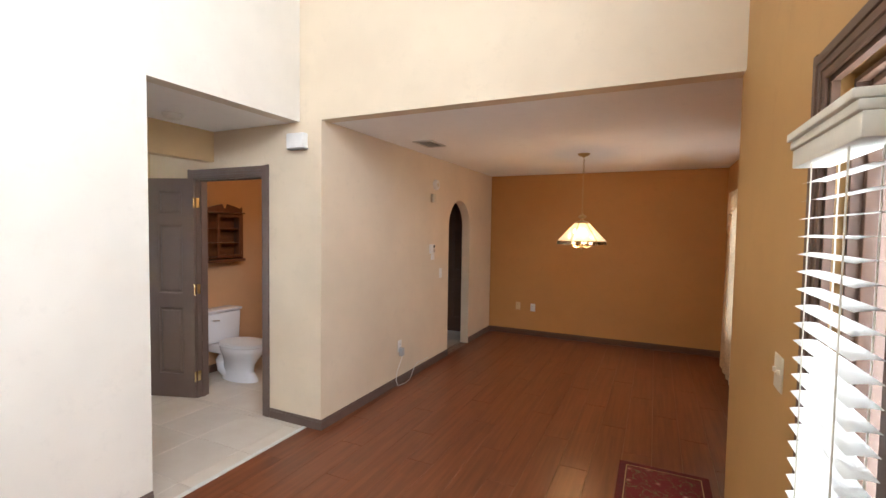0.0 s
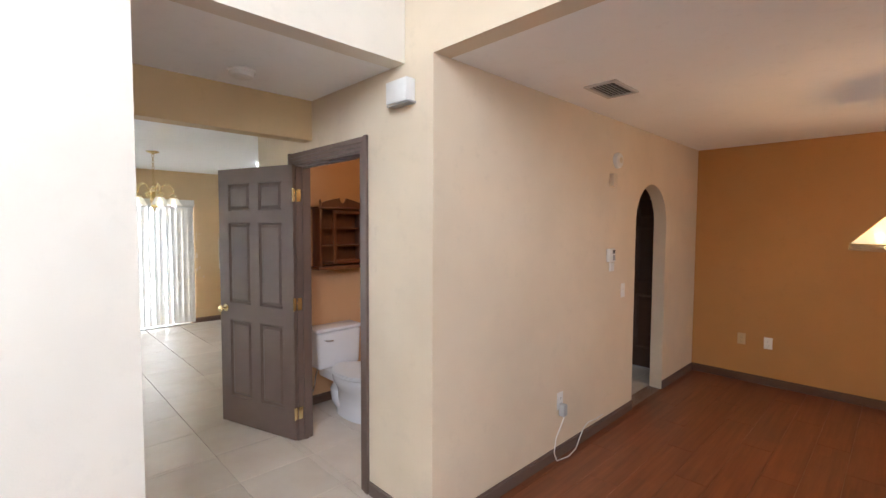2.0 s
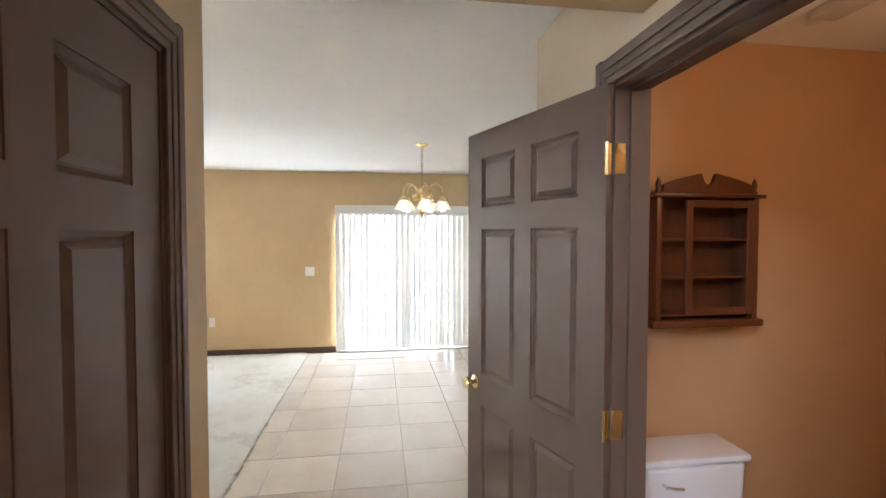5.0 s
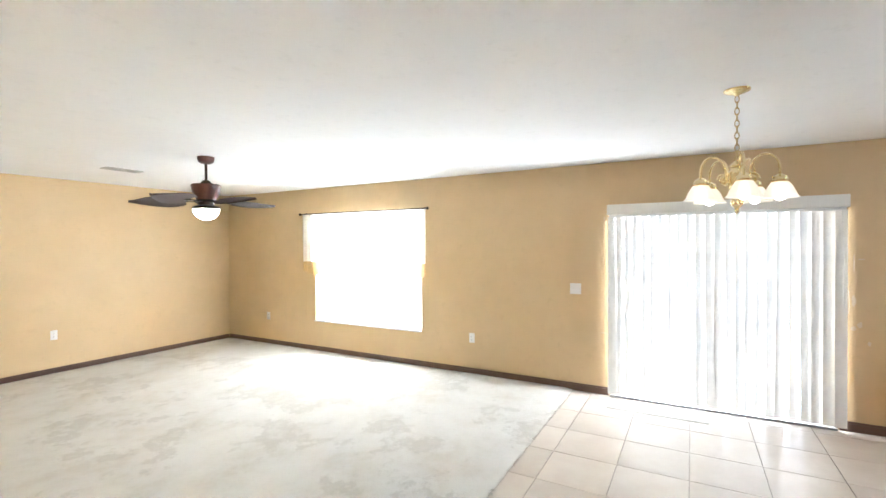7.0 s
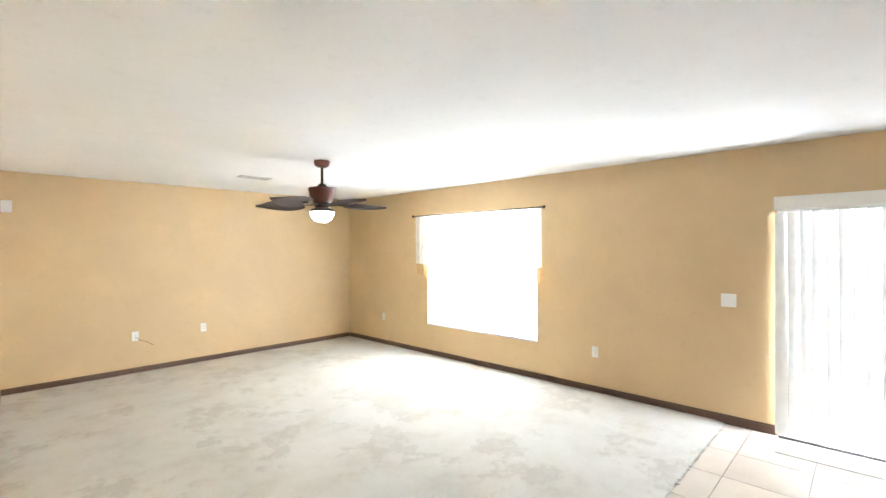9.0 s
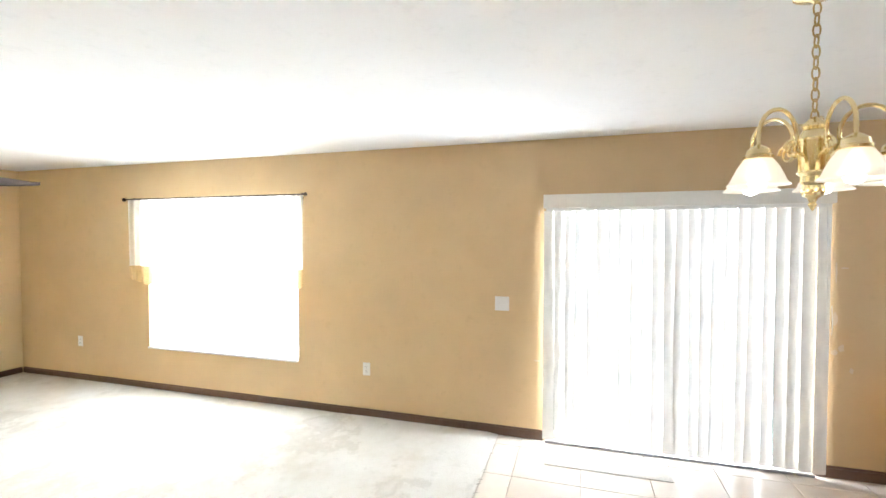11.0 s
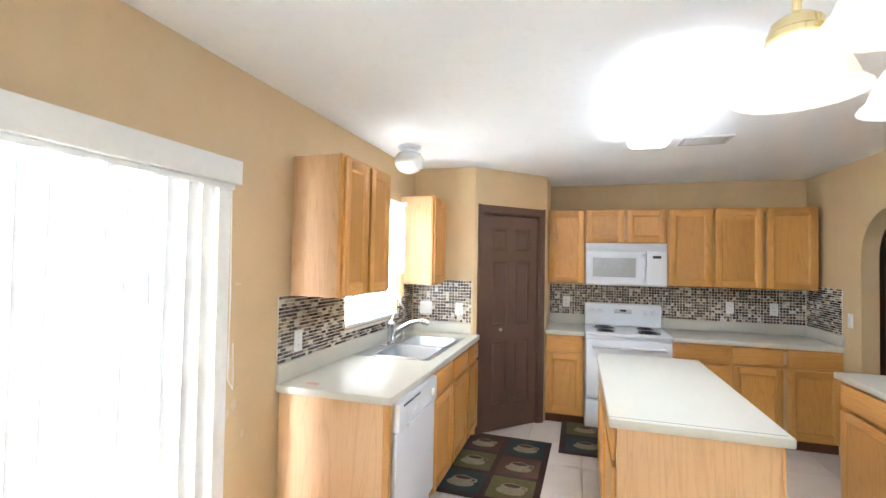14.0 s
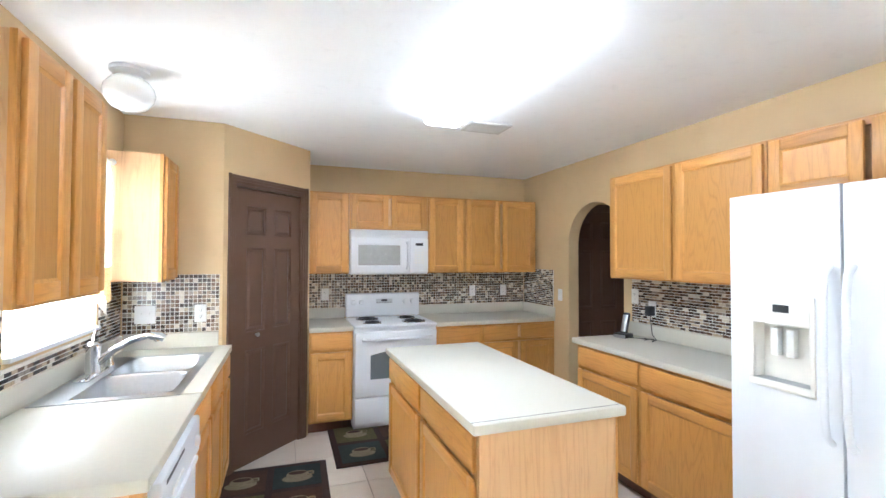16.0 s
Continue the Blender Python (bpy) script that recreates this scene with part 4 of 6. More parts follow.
tube(bm, [(0.30, 0, 0.27), (0.22, 0, 0.25), (0.17, 0, 0.18), (0.20, 0, 0.10), (0.30, 0, 0.05)], 0.06, 14, 0.085)
part("trapway", bm, PORCELAIN, tl)
part("seat", ellipse_loft(bmesh.new(), [(0.465, 0.250, 0.180, 0.396), (0.465, 0.262, 0.188, 0.400), (0.465, 0.262, 0.188, 0.410), (0.465, 0.256, 0.184, 0.414)]), WHITE, tl)
part("lid", ellipse_loft(bmesh.new(), [(0.465, 0.254, 0.182, 0.417), (0.465, 0.262, 0.188, 0.421), (0.465, 0.258, 0.185, 0.430), (0.465, 0.235, 0.165, 0.436)]), WHITE, tl)
bm = bmesh.new()
box(bm, 0.01, 0.195, -0.22, 0.22, 0.39, 0.73, bevel=0.025, segments=3)
for v in bm.verts:
    if v.co.z < 0.5:
        v.co.y *= 0.92
part("tank", bm, PORCELAIN, tl)
part("tank_lid", boxes((0.004, 0.205, -0.23, 0.23, 0.731, 0.765), bevel=0.012), PORCELAIN, tl)
bm = tube(bmesh.new(), [(0.197, -0.15, 0.66), (0.215, -0.15, 0.66), (0.22, -0.12, 0.655), (0.22, -0.08, 0.65)], 0.007, 8)
part("flush_lever", bm, CHROME, tl, "chrome flush lever")
bm = tube(bmesh.new(), [(0.12, -0.17, 0.39), (0.11, -0.19, 0.32), (0.13, -0.21, 0.25), (0.09, -0.20, 0.19), (0.05, -0.20, 0.17), (0.006, -0.20, 0.17)], 0.006, 8)
lathe(bm, [(1e-4, -0.02), (0.016, -0.018), (0.016, 0.018), (1e-4, 0.02)], 12, (0.05, -0.2, 0.17), "y")
part("supply_line", bm, CHROME, tl, "braided water supply line")

cu = thing("curio_cabinet", "dark wood wall curio shelf with carved crest", "wall shelf", (-3.722, 3.13, 1.245))
W_, H_, D_ = 0.46, 0.50, 0.13
part("back_panel", boxes((0.0, 0.008, 0.02, W_ - 0.02, 0.02, H_)), CURIOWOOD, cu)
for y in (0.0, W_ - 0.025):
    part("side_panel", boxes((0.0, D_, y, y + 0.025, 0.0, H_), bevel=0.003), CURIOWOOD, cu)
    bm = lathe(bmesh.new(), [(0.011, 0.0), (0.013, 0.01), (0.008, 0.025), (0.012, 0.04), (0.009, 0.055), (1e-4, 0.075)], 12, (D_ - 0.014, y + 0.0125, H_ + 0.012))
    part("finial", bm, CURIOWOOD, cu)
for z in (0.015, 0.17, 0.325):
    part("shelf", boxes((0.008, D_ - 0.012, 0.025, W_ - 0.025, z, z + 0.012)), CURIOWOOD, cu)
part("top", boxes((0.0, D_ + 0.015, -0.02, W_ + 0.02, H_, H_ + 0.016), bevel=0.004), CURIOWOOD, cu)
part("base_rail", boxes((0.0, D_ + 0.015, -0.02, W_ + 0.02, -0.03, 0.0), bevel=0.006), CURIOWOOD, cu)
bm = bmesh.new()
pts = []
for k in range(25):
    u = k / 24
    s = abs(2 * u - 1)
    z = 0.035 + 0.055 * (1 - s) ** 0.7 if s > 0.16 else 0.035 + 0.02 * (s / 0.16)
    pts.append((0.03 + u * (W_ - 0.06), z))
lo = [[bm.verts.new((x, y, H_ + 0.016)) for y, z in pts] for x in (D_ - 0.02, D_ - 0.004)]
hi = [[bm.verts.new((x, y, H_ + 0.016 + z)) for y, z in pts] for x in (D_ - 0.02, D_ - 0.004)]
for k in range(24):
    for s in (0, 1):
        bm.faces.new((lo[s][k], lo[s][k + 1], hi[s][k + 1], hi[s][k]))
    bm.faces.new((hi[0][k], hi[0][k + 1], hi[1][k + 1], hi[1][k]))
part("carved_crest", bm, CURIOWOOD, cu)
fr = bmesh.new()
for r in ((0.13, 0.16, 0.02, H_ - 0.01), (W_ - 0.055, W_ - 0.027, 0.02, H_ - 0.01), (0.16, W_ - 0.055, 0.02, 0.05), (0.16, W_ - 0.055, H_ - 0.04, H_ - 0.01)):
    box(fr, D_ - 0.012, D_ + 0.004, *r, bevel=0.002, segments=1)
part("door_frame", fr, CURIOWOOD, cu)
for z in (0.0, 0.17, 0.33, 0.49):
    part("peg", lathe(bmesh.new(), [(0.005, 0), (0.006, 0.02), (0.010, 0.028), (1e-4, 0.036)], 10, (D_ * 0.6, W_, z), "y"), CURIOWOOD, cu)
pv = thing("powder_room_light", "white ceiling light strip in the powder room", "ceiling light", (-3.0, 3.7, CEIL))
part("housing", boxes((-0.45, 0.15, -0.06, 0.06, -0.03, 0.0), bevel=0.006), WHITE, pv)

# ---- ceiling fan ----
fan = thing("ceiling_fan", "dark mahogany ceiling fan with leaf blades and bowl light", "ceiling fan", (-5.83, -1.85, CEIL), 12)
part("canopy", lathe(bmesh.new(), [(0.075, 0.0), (0.075, -0.02), (0.066, -0.05), (0.04, -0.065), (0.018, -0.068)], 28), FANWOOD, fan)
part("downrod", lathe(bmesh.new(), [(0.012, -0.06), (0.012, -0.22), (0.03, -0.225), (0.05, -0.25), (0.055, -0.262)], 16), BRONZE, fan)
bm = bmesh.new()
prof = [(0.055, -0.258), (0.125, -0.265), (0.132, -0.275), (0.128, -0.29), (0.120, -0.33), (0.105, -0.375), (0.09, -0.40), (0.085, -0.41)]
lathe(bm, prof, 40)
for i, v in enumerate(bm.verts):
    k = i % 40
    if -0.40 < v.co.z < -0.28 and k % 4 == 0:
        v.co.x *= 0.965
        v.co.y *= 0.965
part("motor_housing", bm, FANWOOD, fan, "fluted mahogany motor housing")
part("switch_cup", lathe(bmesh.new(), [(0.085, -0.408), (0.095, -0.42), (0.07, -0.435), (0.065, -0.46), (0.11, -0.475), (0.118, -0.49), (0.116, -0.50)], 28), BRONZE, fan)
part("bowl_light", lathe(bmesh.new(), [(0.115, -0.497), (0.113, -0.52), (0.10, -0.553), (0.075, -0.58), (0.04, -0.597), (1e-4, -0.602)], 32), FROST, fan, "lit frosted glass bowl")
BLADE = wood("dark_leaf_blade", (0.045, 0.024, 0.017), (0.016, 0.009, 0.007), "x", 0.6)
bl = bmesh.new()
nb = 16
top, bot = [], []
for k in range(nb + 1):
    u = k / nb
    hw = 0.112 * math.sin(math.pi * min(1, 0.12 + 0.88 * u) ** 0.85) + 0.012 * (1 - u)
    row_t, row_b = [], []
    for j in range(7):
        s = j / 3 - 1
        z = 0.012 * (1 - s * s) - 0.01 * u + 0.004 * (j % 2)
        row_t.append(bl.verts.new((0.20 + 0.48 * u, s * hw, z)))
        row_b.append(bl.verts.new((0.20 + 0.48 * u, s * hw, z - 0.007)))
    top.append(row_t), bot.append(row_b)
for k in range(nb):
    for j in range(6):
        bl.faces.new((top[k][j], top[k + 1][j], top[k + 1][j + 1], top[k][j + 1]))
        bl.faces.new((bot[k][j], bot[k][j + 1], bot[k + 1][j + 1], bot[k + 1][j]))
    for j in (0, 6):
        bl.faces.new((top[k][j], bot[k][j], bot[k + 1][j], top[k + 1][j]))
blade_me = finish(bl, BLADE)
iron_me = finish(boxes((0.07, 0.26, -0.016, 0.016, -0.008, 0.0), (0.20, 0.27, -0.035, 0.035, -0.012, -0.007), bevel=0.003), BRONZE)
for k in range(5):
    for nm, me in (("blade", blade_me), ("blade_iron", iron_me)):
        ob = new(nm, me)
        ob.parent = fan
        ob.matrix_basis = pose(0, 0, -0.425, 0, 0, 72 * k + 8) @ pose(0, 0, 0, 19 if nm == "blade" else 0, 0, 0)

# ---- breakfast chandelier ----
SHADEGLASS, snt, sbs = nodes_of("frosted_ribbed_shade")
sbs.inputs["Base Color"].default_value = (0.86, 0.81, 0.70, 1)
sbs.inputs["Roughness"].default_value = 0.35
sbs.inputs["Transmission Weight"].default_value = 0.45
sbs.inputs["Emission Color"].default_value = (1, 0.93, 0.80, 1)
sbs.inputs["Emission Strength"].default_value = 0.16
cd = thing("chandelier", "polished brass chandelier with five frosted bell shades", "chandelier", (-6.145, 2.43, CEIL), 5)
cd.matrix_basis = cd.matrix_basis @ Matrix.Diagonal((0.96, 0.96, 1.0, 1.0))
part("canopy", lathe(bmesh.new(), [(0.068, 0), (0.066, -0.008), (0.05, -0.016), (0.02, -0.024), (0.008, -0.034), (1e-4, -0.036)], 28), BRASS, cd)
part("chain", chain(bmesh.new(), -0.034, -0.405, 0.042, 0.0028, 0.011), ANTIQUE, cd)
part("column", lathe(bmesh.new(), [(1e-4, -0.366), (0.012, -0.37), (0.022, -0.382), (0.036, -0.392), (0.038, -0.40), (0.030, -0.408), (0.04, -0.425), (0.048, -0.438), (0.044, -0.443), (0.042, -0.54), (0.046, -0.545)], 28), BRASS, cd, "", pose(0, 0, -0.022))
part("finial", lathe(bmesh.new(), [(0.046, -0.545), (0.034, -0.556), (0.036, -0.575), (0.028, -0.585), (0.034, -0.60), (0.03, -0.617), (0.014, -0.628), (0.009, -0.64), (0.013, -0.648), (0.006, -0.66), (1e-4, -0.668)], 24), BRASS, cd, "", pose(0, 0, -0.022))
arm_bm = bmesh.new()
arc = [(0.04, -0.49)]
for k in range(15):
    a = math.radians(215 - 215 * k / 14)
    arc.append((0.132 + 0.068 * math.cos(a), -0.43 + 0.082 * math.sin(a)))
arc.append((0.20, -0.47))
tube(arm_bm, [(x, 0, z) for x, z in arc], 0.0065, 10)
scroll = [(0.078 + (0.030 - 0.0013 * k) * math.cos(0.55 * k), 0.0, -0.475 + (0.034 - 0.0013 * k) * math.sin(0.55 * k)) for k in range(20)]
tube(arm_bm, scroll, 0.005, 8)
arm_me = finish(arm_bm, BRASS)
cup_me = finish(lathe(bmesh.new(), [(0.009, -0.462), (0.02, -0.468), (0.034, -0.478), (0.037, -0.492), (0.042, -0.496), (0.042, -0.505), (0.036, -0.507)], 20), BRASS)
sh = lathe(bmesh.new(), [(0.032, -0.50), (0.044, -0.512), (0.060, -0.538), (0.072, -0.568), (0.079, -0.588), (0.090, -0.600), (0.092, -0.603), (0.088, -0.602), (0.076, -0.588), (0.069, -0.568), (0.057, -0.538), (0.041, -0.514), (0.030, -0.503)], 48)
for i, v in enumerate(sh.verts):
    if i % 2:
        v.co.x *= 0.985
        v.co.y *= 0.985
for v in sh.verts:
    v.co = (v.co.x * 0.98, v.co.y * 0.98, -0.50 + (v.co.z + 0.50) * 0.86)
shade_me = finish(sh, SHADEGLASS)
bulb_me = finish(lathe(bmesh.new(), [(0.012, -0.51), (0.014, -0.53), (0.028, -0.555), (0.03, -0.575), (0.02, -0.597), (1e-4, -0.604)], 16), glowing("lit_bulb", (1, 0.90, 0.72), 8))
for k in range(5):
    a = 72 * k
    ob = new("arm", arm_me)
    ob.parent = cd
    ob.matrix_basis = pose(0, 0, -0.022, 0, 0, a)
    for nm, me in (("cup", cup_me), ("shade", shade_me), ("light_bulb", bulb_me)):
        ob = new(nm, me)
        ob.parent = cd
        ob.matrix_basis = pose(0.20 * math.cos(radians(a)), 0.20 * math.sin(radians(a)), -0.022)

# ---- kitchen cabinets ----


def front_panel(x0, x1, z0, z1, parent, y=0.0, drawer=False):
    """A framed cabinet door or a drawer front, its back on y, facing -y."""
    w, t = 0.055, 0.019
    if drawer:
        return part("drawer_front", boxes((x0, x1, y - t, y - 0.001, z0, z1), bevel=0.006), OAKX, parent)
    pn = boxes((x0 + w - 0.004, x1 - w + 0.004, y - 0.010, y - 0.002, z0 + w - 0.004, z1 - w + 0.004))
    root = part("cabinet_door", pn, OAK, parent)
    for a, b in ((x0, x0 + w), (x1 - w, x1)):
        part("stile", boxes((a, b, y - t, y - 0.001, z0, z1), bevel=0.003), OAK, root)
    for a, b in ((z0, z0 + w), (z1 - w, z1)):
        part("rail", boxes((x0 + w, x1 - w, y - t + 0.0005, y - 0.001, a, b), bevel=0.003), OAKX, root)
    a, b, c, d = x0 + w, x1 - w, z0 + w, z1 - w
    ring = []
    bd = bmesh.new()
    for inset, yy in ((0.0, y - 0.0165), (0.010, y - 0.0102)):
        ring.append([bd.verts.new(p) for p in ((a + inset, yy, c + inset), (b - inset, yy, c + inset), (b - inset, yy, d - inset), (a + inset, yy, d - inset))])
    for k in range(4):
        bd.faces.new((ring[0][k], ring[0][(k + 1) % 4], ring[1][(k + 1) % 4], ring[1][k]))
    part("bead", bd, OAK, root)
    return root


def face_frame(root, w, z0, z1, levels):
    for a, b in ((0.0005, 0.038), (w - 0.038, w - 0.0005)):
        part("face_frame_stile", boxes((a, b, 0, 0.018, z0, z1)), OAK, root)
    for a, b in levels:
        part("face_frame_rail", boxes((0.038, w - 0.038, 0.0004, 0.018, a, b)), OAKX, root)


def base_cabinet(label, at, rz, w, doors=1, depth=0.585, drawers=1, stack=0, top=0.872, group="base cabinets"):
    """Front face at local y = 0 facing -y. stack: a bank of drawers instead of doors."""
    root = thing("base_cabinet", label, "cabinet", at, rz, group)
    part("carcass", boxes((0.001, w - 0.001, 0.018, depth, 0.10, top)), OAKSIDE, root)
    face_frame(root, w, 0.10, 0.874, ((0.10, 0.135), (0.70, 0.735), (0.85, 0.874)))
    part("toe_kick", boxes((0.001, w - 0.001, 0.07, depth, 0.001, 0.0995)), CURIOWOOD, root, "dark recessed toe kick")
    if stack:
        zs = [0.115, 0.40, 0.70, 0.86]
        for a, b in zip(zs, zs[1:]):
            front_panel(0.016, w - 0.016, a + 0.006, b - 0.006, root, drawer=True)
        return root
    n = doors
    gap = 0.034 if n > 1 else 0
    dw = (w - 0.032 - gap * (n - 1)) / n
    for k in range(n):
        x0 = 0.016 + k * (dw + gap)
        front_panel(x0, x0 + dw, 0.118, 0.695, root)
        if drawers:
            front_panel(x0, x0 + dw, 0.722, 0.858, root, drawer=True)
    return root


def wall_cabinet(label, at, rz, w, h=0.76, doors=1, depth=0.30, group="wall cabinets"):
    root = thing("wall_cabinet", label, "cabinet", at, rz, group)
    part("carcass", boxes((0.001, w - 0.001, 0.018, depth - 0.001, 0.0, h)), OAKSIDE, root)
    face_frame(root, w, -0.002, h + 0.002, ((-0.0015, 0.036), (h - 0.036, h + 0.0015)))
    gap = 0.03 if doors > 1 else 0
    dw = (w - 0.032 - gap * (doors - 1)) / doors
    for k in range(doors):
        x0 = 0.016 + k * (dw + gap)
        front_panel(x0, x0 + dw, 0.012, h - 0.014, root)
    return root


FX = -7.49        # face of the sink run
base_cabinet("golden oak sink base cabinet with two doors", (FX, 4.425, 0), 90, 0.90, 2, top=0.72)
base_cabinet("narrow golden oak base cabinet beside the pantry", (FX, 5.327, 0), 90, 0.38, 1, top=0.72)
endp = thing("end_panel", "oak end panel beside the dishwasher", "cabinet panel", (FX, 3.762, 0))
part("panel", boxes((-0.625, 0.0, 0.0, 0.018, 0.0, 0.874)), OAKSIDE, endp)
part("edge_stile", boxes((-0.03, 0.004, -0.003, 0.040, 0.0, 0.874), bevel=0.002), OAK, endp)
FB = 6.31         # face of the back run
base_cabinet("golden oak base cabinet between pantry and stove", (-6.928, FB, 0), 0, 0.37, 1)
base_cabinet("golden oak bank of drawers beside the stove", (-5.784, FB, 0), 0, 0.455, 1, stack=3)
base_cabinet("golden oak base cabinet with two doors in the corner", (-5.327, FB, 0), 0, abs(-5.327 - XE) - 0.003, 2)
FR = -5.03        # face of the right run
base_cabinet("golden oak base cabinet under the phone", (FR, 5.185, 0), -90, 0.63, 1, depth=0.52)
base_cabinet("wide golden oak base cabinet next to the refrigerator", (FR, 4.553, 0), -90, 0.72, 1, depth=0.52)
wall_cabinet("golden oak wall cabinet beside the sink window", (-7.815, 3.832, 1.37), 90, 0.608, 0.76, 2)
wall_cabinet("narrow golden oak wall cabinet near the pantry", (-7.815, 5.375, 1.37), 90, 0.34, 0.76, 1)
wall_cabinet("golden oak wall cabinet near the pantry wall", (-6.928, 6.60, 1.37), 0, 0.37, 0.76, 1, 0.33)
wall_cabinet("short golden oak wall cabinet above the microwave", (-6.556, 6.60, 1.79), 0, 0.77, 0.34, 2, 0.33)
wall_cabinet("golden oak wall cabinet beside the microwave", (-5.784, 6.60, 1.37), 0, 0.395, 0.76, 1, 0.33)
wall_cabinet("double golden oak wall cabinet in the corner", (-5.387, 6.60, 1.37), 0, 0.84, 0.76, 2, 0.33)
wall_cabinet("golden oak wall cabinet above the phone", (-4.775, 5.128, 1.37), -90, 0.60, 0.76, 1, 0.27)
wall_cabinet("golden oak wall cabinet above the counter", (-4.775, 4.526, 1.37), -90, 0.585, 0.76, 1, 0.27)
wall_cabinet("short golden oak cabinet above the refrigerator", (-4.775, 3.938, 1.815), -90, 0.86, 0.315, 2, 0.27)

# island
isl = thing("kitchen_island", "oak kitchen island with drawers and doors", "kitchen island", (-6.455, 5.25, 0), -90)
IW, ID = 1.43, 0.61
part("body", boxes((0.0, IW - 0.02, 0.018, ID - 0.0, 0.10, 0.874)), OAKSIDE, isl)
part("end_panel", boxes((IW - 0.02, IW, 0.0, ID, 0.0, 0.874), bevel=0.002), wood("island_end_oak", (0.60, 0.36, 0.17), (0.40, 0.21, 0.08), "z", 0.45, 0.7, 0.0), isl, "oak end panel with cathedral grain")
part("corner_stile", boxes((IW - 0.034, IW + 0.004, ID - 0.004, ID + 0.004, 0.0, 0.874), bevel=0.002), OAK, isl)
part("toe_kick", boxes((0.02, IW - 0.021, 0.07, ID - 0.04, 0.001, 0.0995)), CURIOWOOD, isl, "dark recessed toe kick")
for r in ((0, 0.036, 0, 0.018, 0.10, 0.874), (IW - 0.045, IW - 0.0215, 0.0005, 0.0175, 0.10, 0.8735), (0.70, 0.735, 0, 0.018, 0.10, 0.874)):
    part("face_frame_stile", boxes(r), OAK, isl)
for a, b in ((0.036, 0.70), (0.735, IW - 0.036)):
    for z0, z1 in ((0.10, 0.135), (0.70, 0.735), (0.85, 0.874)):
        part("face_frame_rail", boxes((a, b, 0.0004, 0.018, z0, z1)), OAKX, isl)
for x0, x1 in ((0.016, 0.70), (0.735, IW - 0.024)):
    front_panel(x0, x1, 0.118, 0.695, isl)
    front_panel(x0, x1, 0.722, 0.858, isl, drawer=True)

# ---- worktops ----


def worktop(name, label, rows, splash=(), bevel=0.008):
    root = thing(name, label, "countertop")
    for r in rows:
        part("top", boxes((*r, 0.875, 0.915), bevel=bevel), LAMINATE, root)
    for r in splash:
        part("backsplash_lip", boxes((*r, 0.9155, 1.015), bevel=0.005), LAMINATE, root)
    return root


# sink cut-out runs between the four slabs of one top
SX0, SX1, SY0, SY1 = -8.068, -7.57, 4.56, 5.45
wt = thing("sink_worktop", "cream laminate worktop around the sink", "countertop")
part("top", boxes((XW + 0.001, -7.467, 3.735, SY0, 0.875, 0.915), bevel=0.008), LAMINATE, wt)
part("top", boxes((XW + 0.001, -7.467, SY1, 5.719, 0.875, 0.915)), LAMINATE, wt)
part("top", boxes((XW + 0.001, SX0, SY0, SY1, 0.875, 0.915)), LAMINATE, wt)
part("top", boxes((SX1, -7.467, SY0, SY1, 0.875, 0.915)), LAMINATE, wt)
part("backsplash_lip", boxes((XW + 0.001, XW + 0.02, 3.737, 5.70, 0.9155, 1.015), bevel=0.005), LAMINATE, wt)
part("backsplash_lip", boxes((XW + 0.021, -7.55, 5.70, 5.719, 0.9155, 1.015), bevel=0.005), LAMINATE, wt)
worktop("back_worktop", "short cream laminate worktop beside the stove", [(-6.929, -6.556, 6.285, YN - 0.001)], [(-6.929, -6.556, YN - 0.021, YN - 0.001)])
worktop("corner_worktop", "cream laminate worktop in the corner", [(-5.786, XE - 0.001, 6.285, YN - 0.001)], [(-5.786, XE - 0.022, YN - 0.021, YN - 0.001), (XE - 0.021, XE - 0.001, 6.285, YN - 0.001)])
worktop("phone_worktop", "cream laminate worktop by the refrigerator", [(-5.055, XE - 0.001, 3.80, 5.235)], [(XE - 0.021, XE - 0.001, 3.80, 5.23)])
it = thing("island_worktop", "cream laminate island top with a dark seam", "countertop")
part("top", boxes((-6.488, -5.812, 3.796, 5.277, 0.876, 0.917), bevel=0.009), LAMINATE, it)
part("seam", boxes((-6.487, -5.83, 3.822, 3.8245, 0.9165, 0.9178)), BLACK, it)

# ---- sink and tap ----
sk = thing("kitchen_sink", "double bowl stainless steel sink", "sink", (SX0, SY0, 0.915))
sw, sl = SX1 - SX0, SY1 - SY0
rim = bmesh.new()
bowls = ((0.10, sw - 0.02, 0.03, sl / 2 - 0.015), (0.10, sw - 0.02, sl / 2 + 0.015, sl - 0.03))
for r in ((-0.02, 0.10, -0.02, sl + 0.02), (sw - 0.02, sw + 0.02, -0.02, sl + 0.02), (0.10, sw - 0.02, -0.02, 0.03), (0.10, sw - 0.02, sl - 0.03, sl + 0.02), (0.10, sw - 0.02, sl / 2 - 0.015, sl / 2 + 0.015)):
    box(rim, *r, 0.0008, 0.005)
bmesh.ops.remove_doubles(rim, verts=rim.verts, dist=0.0002)
part("rim", rim, STEEL, sk)
